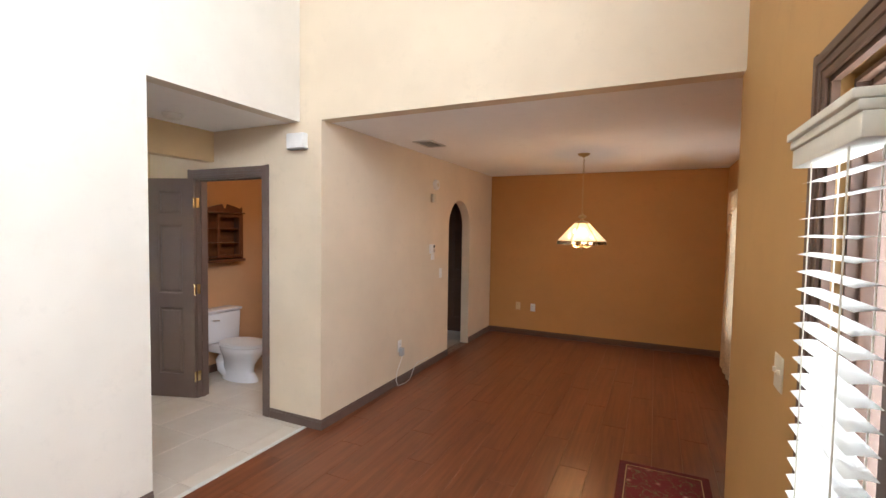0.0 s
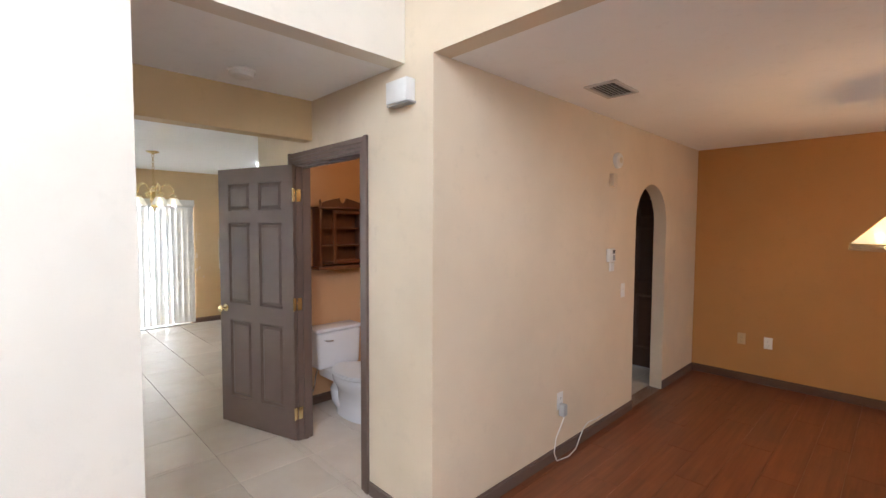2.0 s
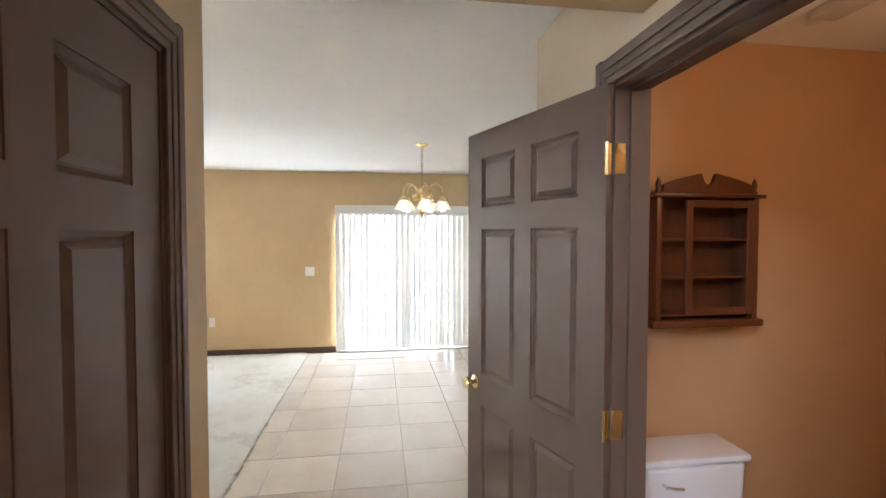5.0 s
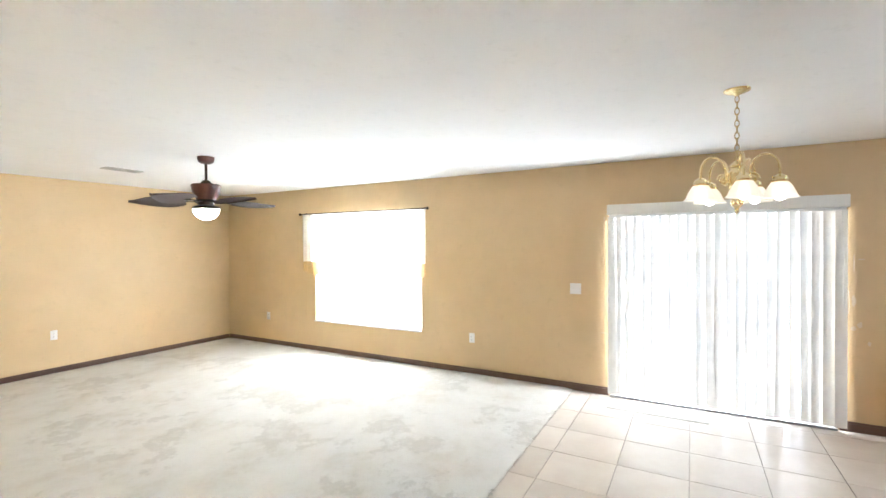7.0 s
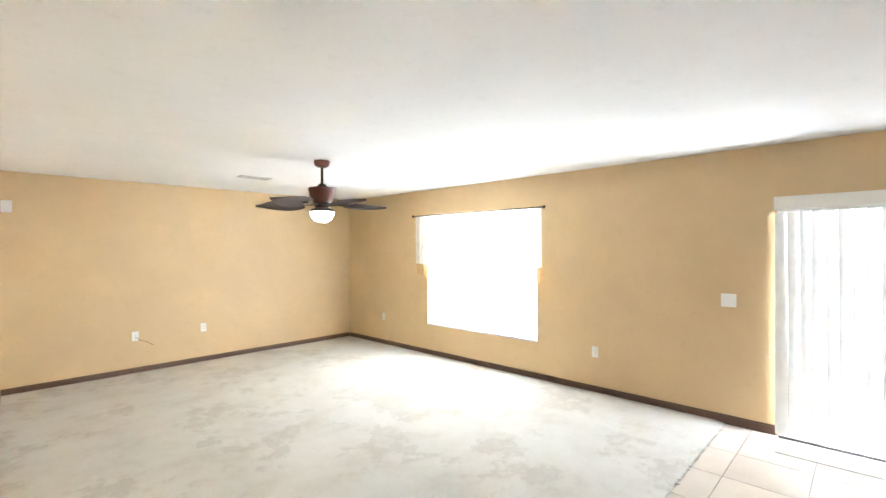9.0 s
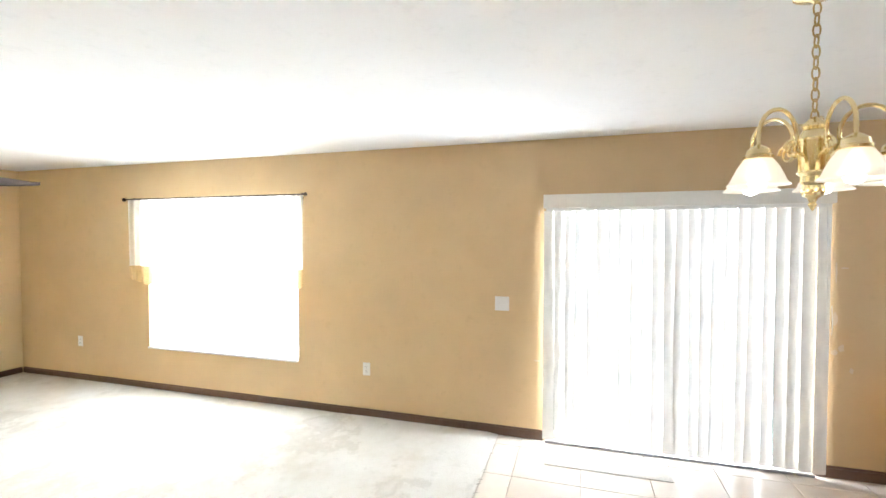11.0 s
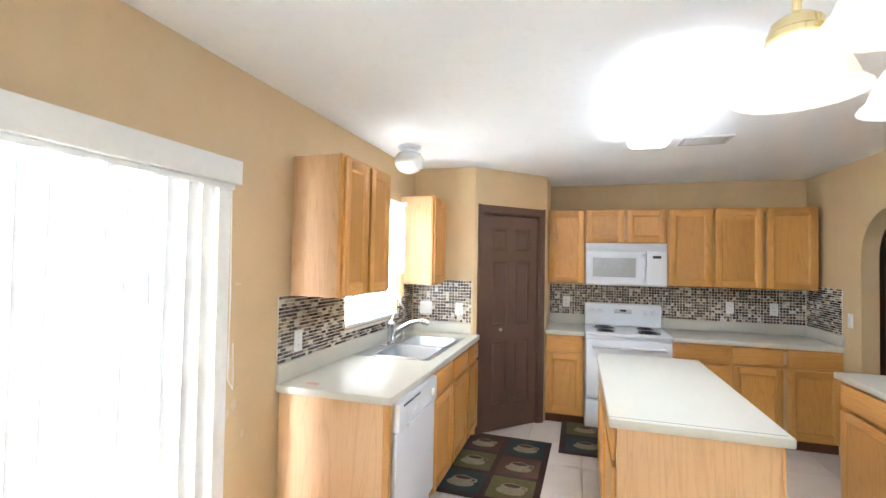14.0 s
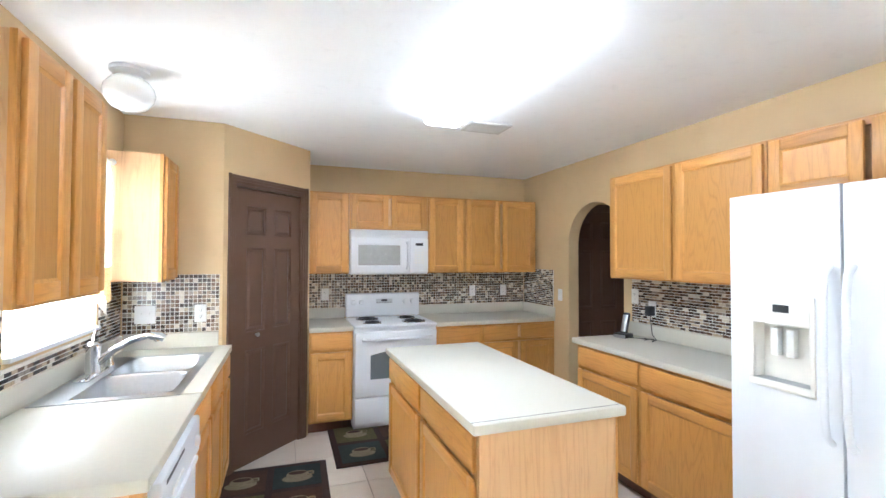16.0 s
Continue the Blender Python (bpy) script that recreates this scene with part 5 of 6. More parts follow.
for x0, x1, y0, y1 in bowls:
    bm = bmesh.new()
    loops = []
    for inset, z in ((0, 0.0052), (0.006, -0.004), (0.012, -0.14), (0.03, -0.168), (0.06, -0.175)):
        ring = []
        a, b, c, d = x0 + inset, x1 - inset, y0 + inset, y1 - inset
        r = 0.05
        for cx, cy, a0 in ((b - r, d - r, 0), (a + r, d - r, 90), (a + r, c + r, 180), (b - r, c + r, 270)):
            for k in range(6):
                t = radians(a0 + 18 * k)
                ring.append(bm.verts.new((cx + r * math.cos(t), cy + r * math.sin(t), z)))
        loops.append(ring)
    for p, q in zip(loops, loops[1:]):
        for k in range(24):
            bm.faces.new((p[k], p[(k + 1) % 24], q[(k + 1) % 24], q[k]))
    bm.faces.new(loops[-1])
    part("bowl", bm, STEEL, sk)
    part("drain", lathe(bmesh.new(), [(0.042, -0.1745), (0.042, -0.172), (0.03, -0.171), (0.028, -0.174), (1e-4, -0.1742)], 20, ((x0 + x1) / 2, (y0 + y1) / 2, 0)), CHROME, sk, "chrome drain")
tap = thing("kitchen_tap", "chrome single lever kitchen tap with sprayer", "tap", (-8.03, 5.03, 0.920))
tap.scale = (1.25, 1.25, 1.25)
part("deck_plate", boxes((-0.028, 0.028, -0.12, 0.12, 0.0005, 0.010), bevel=0.005), CHROME, tap)
part("body", lathe(bmesh.new(), [(0.027, 0.010), (0.026, 0.02), (0.024, 0.09), (0.027, 0.095), (0.027, 0.125), (0.018, 0.135), (1e-4, 0.137)], 24), CHROME, tap)
part("spout", tube(bmesh.new(), [(0.015, 0, 0.05), (0.07, 0.0, 0.10), (0.13, 0.0, 0.135), (0.185, 0, 0.150), (0.215, 0, 0.148), (0.222, 0, 0.125)], 0.015, 14, 0.012), CHROME, tap)
part("spray_head", tube(bmesh.new(), [(0.20, 0.0, 0.150), (0.235, 0, 0.145), (0.25, 0, 0.135)], 0.019, 14, 0.017), CHROME, tap)
part("lever", tube(bmesh.new(), [(0.0, 0.0, 0.132), (-0.01, 0.03, 0.148), (-0.02, 0.085, 0.165)], 0.008, 10, 0.006), CHROME, tap)
part("side_sprayer", lathe(bmesh.new(), [(0.018, 0.010), (0.016, 0.02), (0.011, 0.03), (0.013, 0.055), (0.009, 0.07), (1e-4, 0.072)], 16, (0.0, 0.19, -0.012)), CHROME, tap)
solo("soap_scrap", boxes((-7.98, -7.91, 3.80, 3.815, 0.916, 0.924), bevel=0.002), plain("pink_scrap", (0.6, 0.35, 0.28), 0.7), "small pinkish paper scrap on the worktop", "paper")

# ---- dishwasher ----
dwm = thing("dishwasher", "white dishwasher with control panel", "dishwasher", (FX, 3.808, 0), 90)
part("tub", boxes((0.0, 0.608, 0.02, 0.56, 0.09, 0.868)), WHITE, dwm)
part("door", boxes((0.002, 0.606, -0.025, 0.018, 0.175, 0.715), bevel=0.005), WHITE, dwm)
cp = part("control_panel", boxes((0.002, 0.606, -0.038, 0.018, 0.72, 0.866), bevel=0.008), WHITE, dwm)
part("vent_slot", boxes((0.055, 0.20, -0.0395, -0.0375, 0.836, 0.848), (0.21, 0.30, -0.0395, -0.0375, 0.838, 0.848)), BLACK, cp, "black vent slot")
part("handle_lip", boxes((0.10, 0.50, -0.052, -0.036, 0.722, 0.742), bevel=0.006), WHITE, cp)
part("shadow_gap", boxes((0.004, 0.604, -0.012, 0.0, 0.168, 0.175)), BLACK, dwm)
part("dial", lathe(bmesh.new(), [(0.022, -0.038), (0.020, -0.052), (1e-4, -0.053)], 18, (0.52, 0, 0.79), "y"), PLASTIC, cp)
for k in range(4):
    part("button", boxes((0.12 + k * 0.045, 0.15 + k * 0.045, -0.0415, -0.0375, 0.772, 0.786), bevel=0.001), PLASTIC, cp)
part("toe_panel", boxes((0.004, 0.604, 0.0, 0.018, 0.03, 0.168), bevel=0.003), WHITE, dwm)

# ---- stove ----
st = thing("electric_stove", "white electric stove with black coil burners", "stove", (-6.552, 6.262, 0))
SW = 0.758
part("body", boxes((0.0, SW, 0.03, 0.655, 0.02, 0.895), bevel=0.004), WHITE, st)
part("cooktop", boxes((-0.002, SW + 0.002, -0.005, 0.60, 0.896, 0.921), bevel=0.008), WHITE, st)
dr = part("oven_door", boxes((0.006, SW - 0.006, -0.012, 0.03, 0.30, 0.862), bevel=0.008), WHITE, st)
bm = bmesh.new()
pts = [(0.14 + 0.48 * u, 0.45) for u in (0, 1)]
arcpts = [(0.62 - 0.48 * k / 12, 0.66 + 0.035 * math.sin(math.pi * k / 12)) for k in range(13)]
ring0 = [bm.verts.new((x, -0.0135, z)) for x, z in pts + arcpts]
bm.faces.new(ring0)
part("oven_window", bm, DARKGLASS, dr, "smoked glass oven window")
hb = bmesh.new()
tube(hb, [(0.06, -0.055, 0.80), (SW - 0.06, -0.055, 0.80)], 0.013, 12)
for x in (0.08, SW - 0.08):
    box(hb, x - 0.012, x + 0.012, -0.055, -0.012, 0.79, 0.81, bevel=0.003)
part("door_handle", hb, WHITE, dr, "white bar handle")
part("storage_drawer", boxes((0.006, SW - 0.006, -0.010, 0.03, 0.06, 0.288), bevel=0.008), WHITE, st)
bg = bmesh.new()
box(bg, 0.0, SW, 0.585, 0.66, 0.922, 1.155, bevel=0.014, segments=3)
bgp = part("back_guard", bg, WHITE, st)
part("clock_display", boxes((0.30, 0.47, 0.5825, 0.5855, 1.055, 1.10)), plain("pale_panel", (0.55, 0.56, 0.58), 0.4), bgp)
part("clock_glass", boxes((0.355, 0.415, 0.581, 0.5825, 1.075, 1.095)), BLACK, bgp)
for k in range(6):
    part("oven_button", boxes((0.305 + 0.027 * k, 0.322 + 0.027 * k, 0.581, 0.5826, 1.058, 1.068)), GREY, bgp)
for x in (0.075, 0.155, SW - 0.155, SW - 0.075):
    part("burner_knob", lathe(bmesh.new(), [(0.026, 0.586), (0.025, 0.575), (0.021, 0.565), (1e-4, 0.564)], 18, (x, 0, 1.07), "y"), WHITE, bgp)
for x, y, r in ((0.185, 0.15, 0.075), (0.575, 0.15, 0.098), (0.185, 0.42, 0.098), (0.575, 0.42, 0.075)):
    b = part("burner", lathe(bmesh.new(), [(r + 0.014, 0.9215), (r + 0.012, 0.925), (r, 0.9255), (r - 0.01, 0.922), (1e-4, 0.9218)], 28, (x, y, 0)), CHROME, st, "chrome drip pan with coil")
    coil = [((0.012 + (r - 0.012) * k / 60) * math.cos(k * 0.42) + x, (0.012 + (r - 0.012) * k / 60) * math.sin(k * 0.42) + y, 0.931) for k in range(61)]
    part("coil", tube(bmesh.new(), coil, 0.005, 6), BLACK, b, "black coil element")

# ---- microwave ----
mw = thing("microwave", "white over-range microwave under the cabinet", "microwave", (-6.552, 6.54, 1.362))
part("body", boxes((0.0, 0.758, 0.02, 0.385, 0.0, 0.424), bevel=0.004), WHITE, mw)
part("vent_grille", boxes(*[(0.004, 0.754, -0.002, 0.022, 0.352 + 0.014 * k, 0.361 + 0.014 * k) for k in range(5)]), WHITE, mw)
dr = part("door", boxes((0.003, 0.565, -0.012, 0.02, 0.012, 0.345), bevel=0.008), WHITE, mw)
part("window", boxes((0.07, 0.47, -0.0135, -0.0115, 0.085, 0.275), bevel=0.0008), plain("grey_microwave_screen", (0.42, 0.42, 0.40), 0.25), dr, "grey perforated window")
part("window_frame", boxes((0.045, 0.068, -0.0145, -0.0118, 0.06, 0.30), (0.472, 0.495, -0.0145, -0.0118, 0.06, 0.30), (0.068, 0.472, -0.0145, -0.0118, 0.06, 0.083), (0.068, 0.472, -0.0145, -0.0118, 0.277, 0.30), bevel=0.001), WHITE, dr)
hb = tube(bmesh.new(), [(0.54, -0.012, 0.05), (0.54, -0.045, 0.08), (0.54, -0.05, 0.18), (0.54, -0.045, 0.28), (0.54, -0.012, 0.31)], 0.012, 10)
part("handle", hb, WHITE, dr)
kp = part("control_panel", boxes((0.569, 0.755, -0.010, 0.02, 0.012, 0.345), bevel=0.006), WHITE, mw)
part("display", boxes((0.625, 0.70, -0.0125, -0.0095, 0.275, 0.30)), BLACK, kp)
for r in range(6):
    for c in range(3):
        part("key", boxes((0.615 + 0.034 * c, 0.640 + 0.034 * c, -0.0118, -0.0095, 0.10 + 0.026 * r, 0.115 + 0.026 * r)), PLASTIC, kp)

# ---- refrigerator ----
fg = thing("refrigerator", "white side-by-side refrigerator with ice dispenser", "refrigerator", (-5.265, 3.768, 0), -90)
FW, FH, SPL = 0.905, 1.785, 0.42
part("cabinet", boxes((0.0, FW, 0.075, 0.755, 0.02, FH - 0.02), bevel=0.006), WHITE, fg)
part("base_grille", boxes((0.01, FW - 0.01, 0.04, 0.075, 0.015, 0.10)), GREY, fg)
for x in (0.02, FW - 0.10):
    part("hinge_cover", boxes((x, x + 0.08, 0.02, 0.14, FH - 0.02, FH + 0.005), bevel=0.004), WHITE, fg)
X0, X1, Z0, Z1 = 0.085, 0.335, 0.995, 1.368
dr = bmesh.new()
for r in ((0.0, X0, 0.105, FH), (X1, SPL - 0.003, 0.105, FH), (X0, X1, 0.105, Z0), (X0, X1, Z1, FH)):
    box(dr, r[0], r[1], 0.0, 0.068, r[2], r[3])
bmesh.ops.remove_doubles(dr, verts=dr.verts, dist=0.0005)
fd = part("freezer_door", dr, WHITE, fg)
part("door_edge", boxes((-0.002, 0.012, 0.004, 0.066, 0.107, FH - 0.002), bevel=0.005), WHITE, fd)
part("refrigerator_door", boxes((SPL + 0.003, FW, 0.0, 0.068, 0.105, FH), bevel=0.010), WHITE, fg)
CREAM = plain("cream_dispenser_plastic", (0.79, 0.77, 0.71), 0.4, 0, 0.02)
dp = part("dispenser", boxes((X0, X0 + 0.018, -0.006, 0.012, Z0, Z1), (X1 - 0.018, X1, -0.006, 0.012, Z0, Z1), (X0 + 0.018, X1 - 0.018, -0.006, 0.066, Z1 - 0.115, Z1), (X0, X1, -0.008, 0.02, Z0, Z0 + 0.03), bevel=0.003), CREAM, fd, "cream dispenser surround")
part("recess", boxes((X0 + 0.002, X1 - 0.002, 0.062, 0.067, Z0 + 0.002, Z1 - 0.002), (X0 + 0.0005, X0 + 0.018, 0.0121, 0.062, Z0 + 0.002, Z1 - 0.002), (X1 - 0.018, X1 - 0.0005, 0.0121, 0.062, Z0 + 0.002, Z1 - 0.002)), CREAM, dp)
part("drip_tray", boxes((X0 + 0.018, X1 - 0.018, 0.0, 0.062, Z0 + 0.015, Z0 + 0.031)), GREY, dp)
part("display", boxes((X0 + 0.10, X0 + 0.16, -0.0085, -0.0055, Z1 - 0.065, Z1 - 0.035)), BLACK, dp, "dark display")
part("paddle", boxes((X0 + 0.07, X0 + 0.10, 0.02, 0.05, Z0 + 0.13, Z0 + 0.24), (X0 + 0.13, X0 + 0.16, 0.02, 0.05, Z0 + 0.13, Z0 + 0.24), bevel=0.004), PLASTIC, dp)
for x in (SPL - 0.035, SPL + 0.035):
    hb = tube(bmesh.new(), [(x, 0.0, 0.85), (x, -0.03, 0.875), (x, -0.042, 0.95), (x, -0.045, 1.17), (x, -0.042, 1.39), (x, -0.03, 1.465), (x, 0.0, 1.49)], 0.012, 12)
    part("handle", hb, WHITE, fg, "curved white bar handle")

# ---- kitchen lights ----
fl = thing("fluorescent_light", "lit white wraparound fluorescent ceiling light", "ceiling light", (-6.18, 4.37, CEIL))
bm = bmesh.new()
prof = [(-0.145, 0.0), (-0.150, -0.02), (-0.135, -0.062), (-0.11, -0.075), (0.11, -0.075), (0.135, -0.062), (0.150, -0.02), (0.145, 0.0)]
loops = [[bm.verts.new((x * q * 0.87, y, z * q)) for x, z in prof] for y, q in ((-0.715, 0.6), (-0.70, 0.85), (-0.66, 1.0), (0.66, 1.0), (0.70, 0.85), (0.715, 0.6))]
for k in range(7):
    bm.faces.new((loops[2][k], loops[2][k + 1], loops[3][k + 1], loops[3][k]))
for la, lb, end in ((loops[0], loops[1], loops[2]), (loops[5], loops[4], loops[3])):
    cap = bmesh.new()
    rings = [[cap.verts.new(v.co) for v in ring] for ring in (la, lb, end)]
    for ra, rb in zip(rings, rings[1:]):
        for k in range(7):
            cap.faces.new((ra[k], ra[k + 1], rb[k + 1], rb[k]))
    cap.faces.new(rings[0])
    part("end_cap", cap, glowing("acrylic_end_cap", (0.95, 0.97, 1.0), 4), fl, "rounded acrylic end cap")
for ring in (loops[0], loops[1], loops[4], loops[5]):
    for v in ring:
        bm.verts.remove(v)
part("diffuser", bm, glowing("lit_acrylic", (0.93, 0.97, 1.0), 12.5), fl, "glowing acrylic diffuser")
gl = thing("globe_light", "white opal globe ceiling light over the sink", "ceiling light", (-7.86, 4.90, CEIL))
part("base", lathe(bmesh.new(), [(0.085, 0.0), (0.085, -0.018), (0.066, -0.030), (0.056, -0.036), (0.056, -0.05)], 28), WHITE, gl)
part("globe", lathe(bmesh.new(), [(0.050, -0.045), (0.082, -0.056), (0.106, -0.088), (0.113, -0.118), (0.104, -0.152), (0.078, -0.186), (0.04, -0.204), (1e-4, -0.210)], 36), GLOBE, gl)

# ---- phone ----
ph = thing("cordless_phone", "black and silver cordless phone in its cradle", "telephone", (-4.68, 5.10, 0.9155), -70)
part("cradle", boxes((-0.055, 0.055, -0.06, 0.05, 0.0, 0.035), bevel=0.012), BLACK, ph)
part("front_face", boxes((-0.045, 0.045, -0.064, -0.05, 0.004, 0.026), bevel=0.003), STEEL, ph)
ob = part("handset", boxes((-0.025, 0.025, -0.015, 0.015, 0.0, 0.17), bevel=0.009), BLACK, ph)
ob.matrix_basis = pose(0, 0.0, 0.022, -18, 0, 0)
ob2 = part("handset_face", boxes((-0.02, 0.02, -0.019, -0.0152, 0.02, 0.15), bevel=0.002), STEEL, ob)
cord = part("cord", tube(bmesh.new(), [(-4.68, 5.06, 0.922), (-4.62, 5.00, 0.921), (-4.60, 4.94, 0.921), (-4.65, 4.92, 0.921), (-4.62, 4.96, 0.927), (-4.57, 4.91, 0.922), (-4.64, 4.86, 0.921), (-4.58, 4.88, 0.926), (-4.54, 4.96, 0.95), (-4.53, 4.985, 1.05), (-4.53, 4.985, 1.10)], 0.003, 6), BLACK, ph, "coiled black cord")
cord.matrix_parent_inverse = ph.matrix_basis.inverted()
solo("wall_adapter", boxes((-4.56, -4.512, 4.955, 5.015, 1.09, 1.16), bevel=0.006), BLACK, "black power adapter in the outlet", "adapter")
BS = 0.011
plate("outlet", "white outlet in the mosaic by the phone", on_east(XE - BS, 4.985, 1.14))
plate("outlet", "white phone jack plate beside the mosaic", on_east(XE - BS, 5.16, 1.22))
plate("outlet", "white outlet in the sink mosaic", on_west(3.905, 1.115, XW + BS))
plate("light_switch", "white double switch in the mosaic", pose(-7.98, 5.72 - BS, 1.14), "switch", w=0.118)
plate("outlet", "white outlet in the pantry side mosaic", pose(-7.66, 5.72 - BS, 1.14))
plate("outlet", "white outlet in the back mosaic", pose(-6.75, YN - BS, 1.15))
plate("outlet", "white outlet in the back mosaic", pose(-5.16, YN - BS, 1.16))
plate("outlet", "white outlet in the back mosaic", pose(-4.78, YN - BS, 1.16))
plate("light_switch", "white switch beside the kitchen arch", on_east(XE, 6.20, 1.15), "switch")

# ---- kitchen rugs with coffee cups ----
RUGBLACK = plain("black_rug_pile", (0.034, 0.014, 0.010), 0.95, 0, 0.3, 80, 0.5)
SQ = [plain("rug_teal", (0.022, 0.032, 0.030), 0.95, 0, 0.25, 50, 0.4), plain("rug_rust", (0.062, 0.028, 0.016), 0.95, 0, 0.25, 50, 0.4), plain("rug_olive", (0.082, 0.074, 0.026), 0.95, 0, 0.25, 50, 0.4)]
CUP = plain("rug_cream_cup", (0.22, 0.175, 0.105), 0.95, 0, 0.2, 50, 0.4)
COFFEE = plain("rug_coffee", (0.05, 0.025, 0.015), 0.95, 0, 0.2, 50, 0.4)


def cup_rug(label, at, rz, cols, rows, size=0.30, gap=0.055, seed=0):
    root = thing("kitchen_rug", label, "rug", at, rz, "kitchen rugs")
    W, L = cols * size + (cols + 1) * gap, rows * size + (rows + 1) * gap
    part("backing", boxes((0, W, 0, L, 0.001, 0.009), bevel=0.003), RUGBLACK, root)
    for c in range(cols):
        for r in range(rows):
            x, y = gap + c * (size + gap), gap + r * (size + gap)
            sq = part("square", boxes((x, x + size, y, y + size, 0.0092, 0.0100)), SQ[(c * 2 + r * 2 + seed) % 3 if cols > 1 else (r + seed) % 3], root, "coloured square with a coffee cup")
            cx, cy = x + size / 2, y + size / 2
            bm = bmesh.new()
            for rx, ry, ox, oy in ((0.100, 0.055, 0, -0.035), (0.075, 0.062, 0, 0.015)):
                bm.faces.new([bm.verts.new((cx + ox + rx * math.cos(2 * math.pi * i / 20), cy + oy + ry * math.sin(2 * math.pi * i / 20), 0.0106 + (0.0004 if oy > 0 else 0))) for i in range(20)])
            tube(bm, [(cx + 0.07, cy + 0.035, 0.0112), (cx + 0.105, cy + 0.03, 0.0112), (cx + 0.105, cy, 0.0112), (cx + 0.065, cy - 0.01, 0.0112)], 0.007, 6)
            part("cup", bm, CUP, sq)
            bm = bmesh.new()
            bm.faces.new([bm.verts.new((cx + 0.058 * math.cos(2 * math.pi * i / 20), cy + 0.038 + 0.026 * math.sin(2 * math.pi * i / 20), 0.0116)) for i in range(20)])
            part("coffee", bm, COFFEE, sq)
    return root


cup_rug("dark rug with six coffee cup squares", (-7.61, 4.70, 0.003), -1.5, 2, 3, 0.31, 0.045, 0)
cup_rug("small dark rug with coffee cup squares", (-6.765, 5.62, 0.003), 0, 2, 2, 0.33, 0.05, 0)
# spackle patches beside the patio door
SPACKLE = plain("white_spackle", (0.64, 0.53, 0.385), 0.9, 0, 0.05, 60, 0.2)
sp = thing("spackle_patches", "dried white spackle dabs on the tan wall", "wall patch", (XW, 3.30, 1.0))
rnd = random.Random(12)
for y, z, ry, rz_ in ((0.10, 0.10, 0.018, 0.05), (0.14, -0.10, 0.02, 0.03), (0.10, 0.42, 0.006, 0.09), (0.15, 0.45, 0.03, 0.006), (0.20, -0.25, 0.015, 0.02), (0.10, -0.13, 0.022, 0.02), (0.05, 0.30, 0.01, 0.015), (-1.89, 0.85, 0.008, 0.03), (-1.90, -0.35, 0.03, 0.008)):
    bm = bmesh.new()
    ring = [(0.0018, y + ry * rnd.uniform(0.6, 1.1) * math.cos(2 * math.pi * k / 12), z + rz_ * rnd.uniform(0.6, 1.1) * math.sin(2 * math.pi * k / 12)) for k in range(12)]
    vs_ = [bm.verts.new(p) for p in ring]
    c0 = bm.verts.new((0.0028, y, z))
    for k in range(12):
        bm.faces.new((vs_[k], vs_[(k + 1) % 12], c0))
    part("patch", bm, SPACKLE, sp)

# ---- carpet ----
CARPET, cnt, cb = nodes_of("cream_carpet")
cv = coords(cnt, world_space=True)
patchy = noise_tex(cnt, cv, 2.2, 7, 0.66)
ccol = ramp(cnt, patchy, [(0.32, (0.56, 0.52, 0.44)), (0.46, (0.62, 0.59, 0.525)), (0.62, (0.66, 0.635, 0.575))])
worn = noise_tex(cnt, cv, 1.5, 9, 0.72)
ccol = mix(cnt, ccol, (0.46, 0.425, 0.36), ramp(cnt, worn, [(0.53, (0, 0, 0)), (0.58, (0.55, 0.55, 0.55)), (0.66, (0.15, 0.15, 0.15))]))
tuft = noise_tex(cnt, cv, 90, 4, 0.8)
ccol = mix(cnt, ccol, (0.40, 0.36, 0.29), ramp(cnt, tuft, [(0.56, (0, 0, 0)), (0.8, (0.8, 0.8, 0.8))]))
link(cnt, ccol, cb.inputs["Base Color"])
cb.inputs["Roughness"].default_value = 1.0
bump(cnt, cb, tuft, 0.9, 0.006)
bm = bmesh.new()
rnd = random.Random(8)
nx, ny = 90, 60
grid = []
for i in range(nx + 1):
    row = []
    x = XW + 0.001 + (-3.32 - XW) * i / nx
    for j in range(ny + 1):
        y = YS + 0.001 + (1.085 - YS) * j / ny
        z = 0.016 + 0.003 * noise.noise((x * 3, y * 3, 0.3)) + 0.0015 * noise.noise((x * 15, y * 15, 2))
        if j == ny:
            y += 0.012 * noise.noise((x * 9, 1, 1)) + rnd.uniform(-0.006, 0.006)
            z = 0.004
        row.append(bm.verts.new((x, y, z)))
    grid.append(row)
for i in range(nx):
    for j in range(ny):
        bm.faces.new((grid[i][j], grid[i + 1][j], grid[i + 1][j + 1], grid[i][j + 1]))
solo("carpet", bm, CARPET, "worn cream carpet with a rough cut edge", "carpet", kind="structure")
fz = bmesh.new()
for k in range(170):
    x = rnd.uniform(XW + 0.05, -3.4)
    a, l = rnd.uniform(-0.6, 0.6), rnd.uniform(0.008, 0.03)
    tube(fz, [(x, 1.075, 0.006), (x + a * l, 1.08 + l, 0.005)], 0.0016, 4)
solo("carpet_fray", fz, CARPET, "loose frayed carpet threads along the edge", "carpet fringe", kind="stuff")

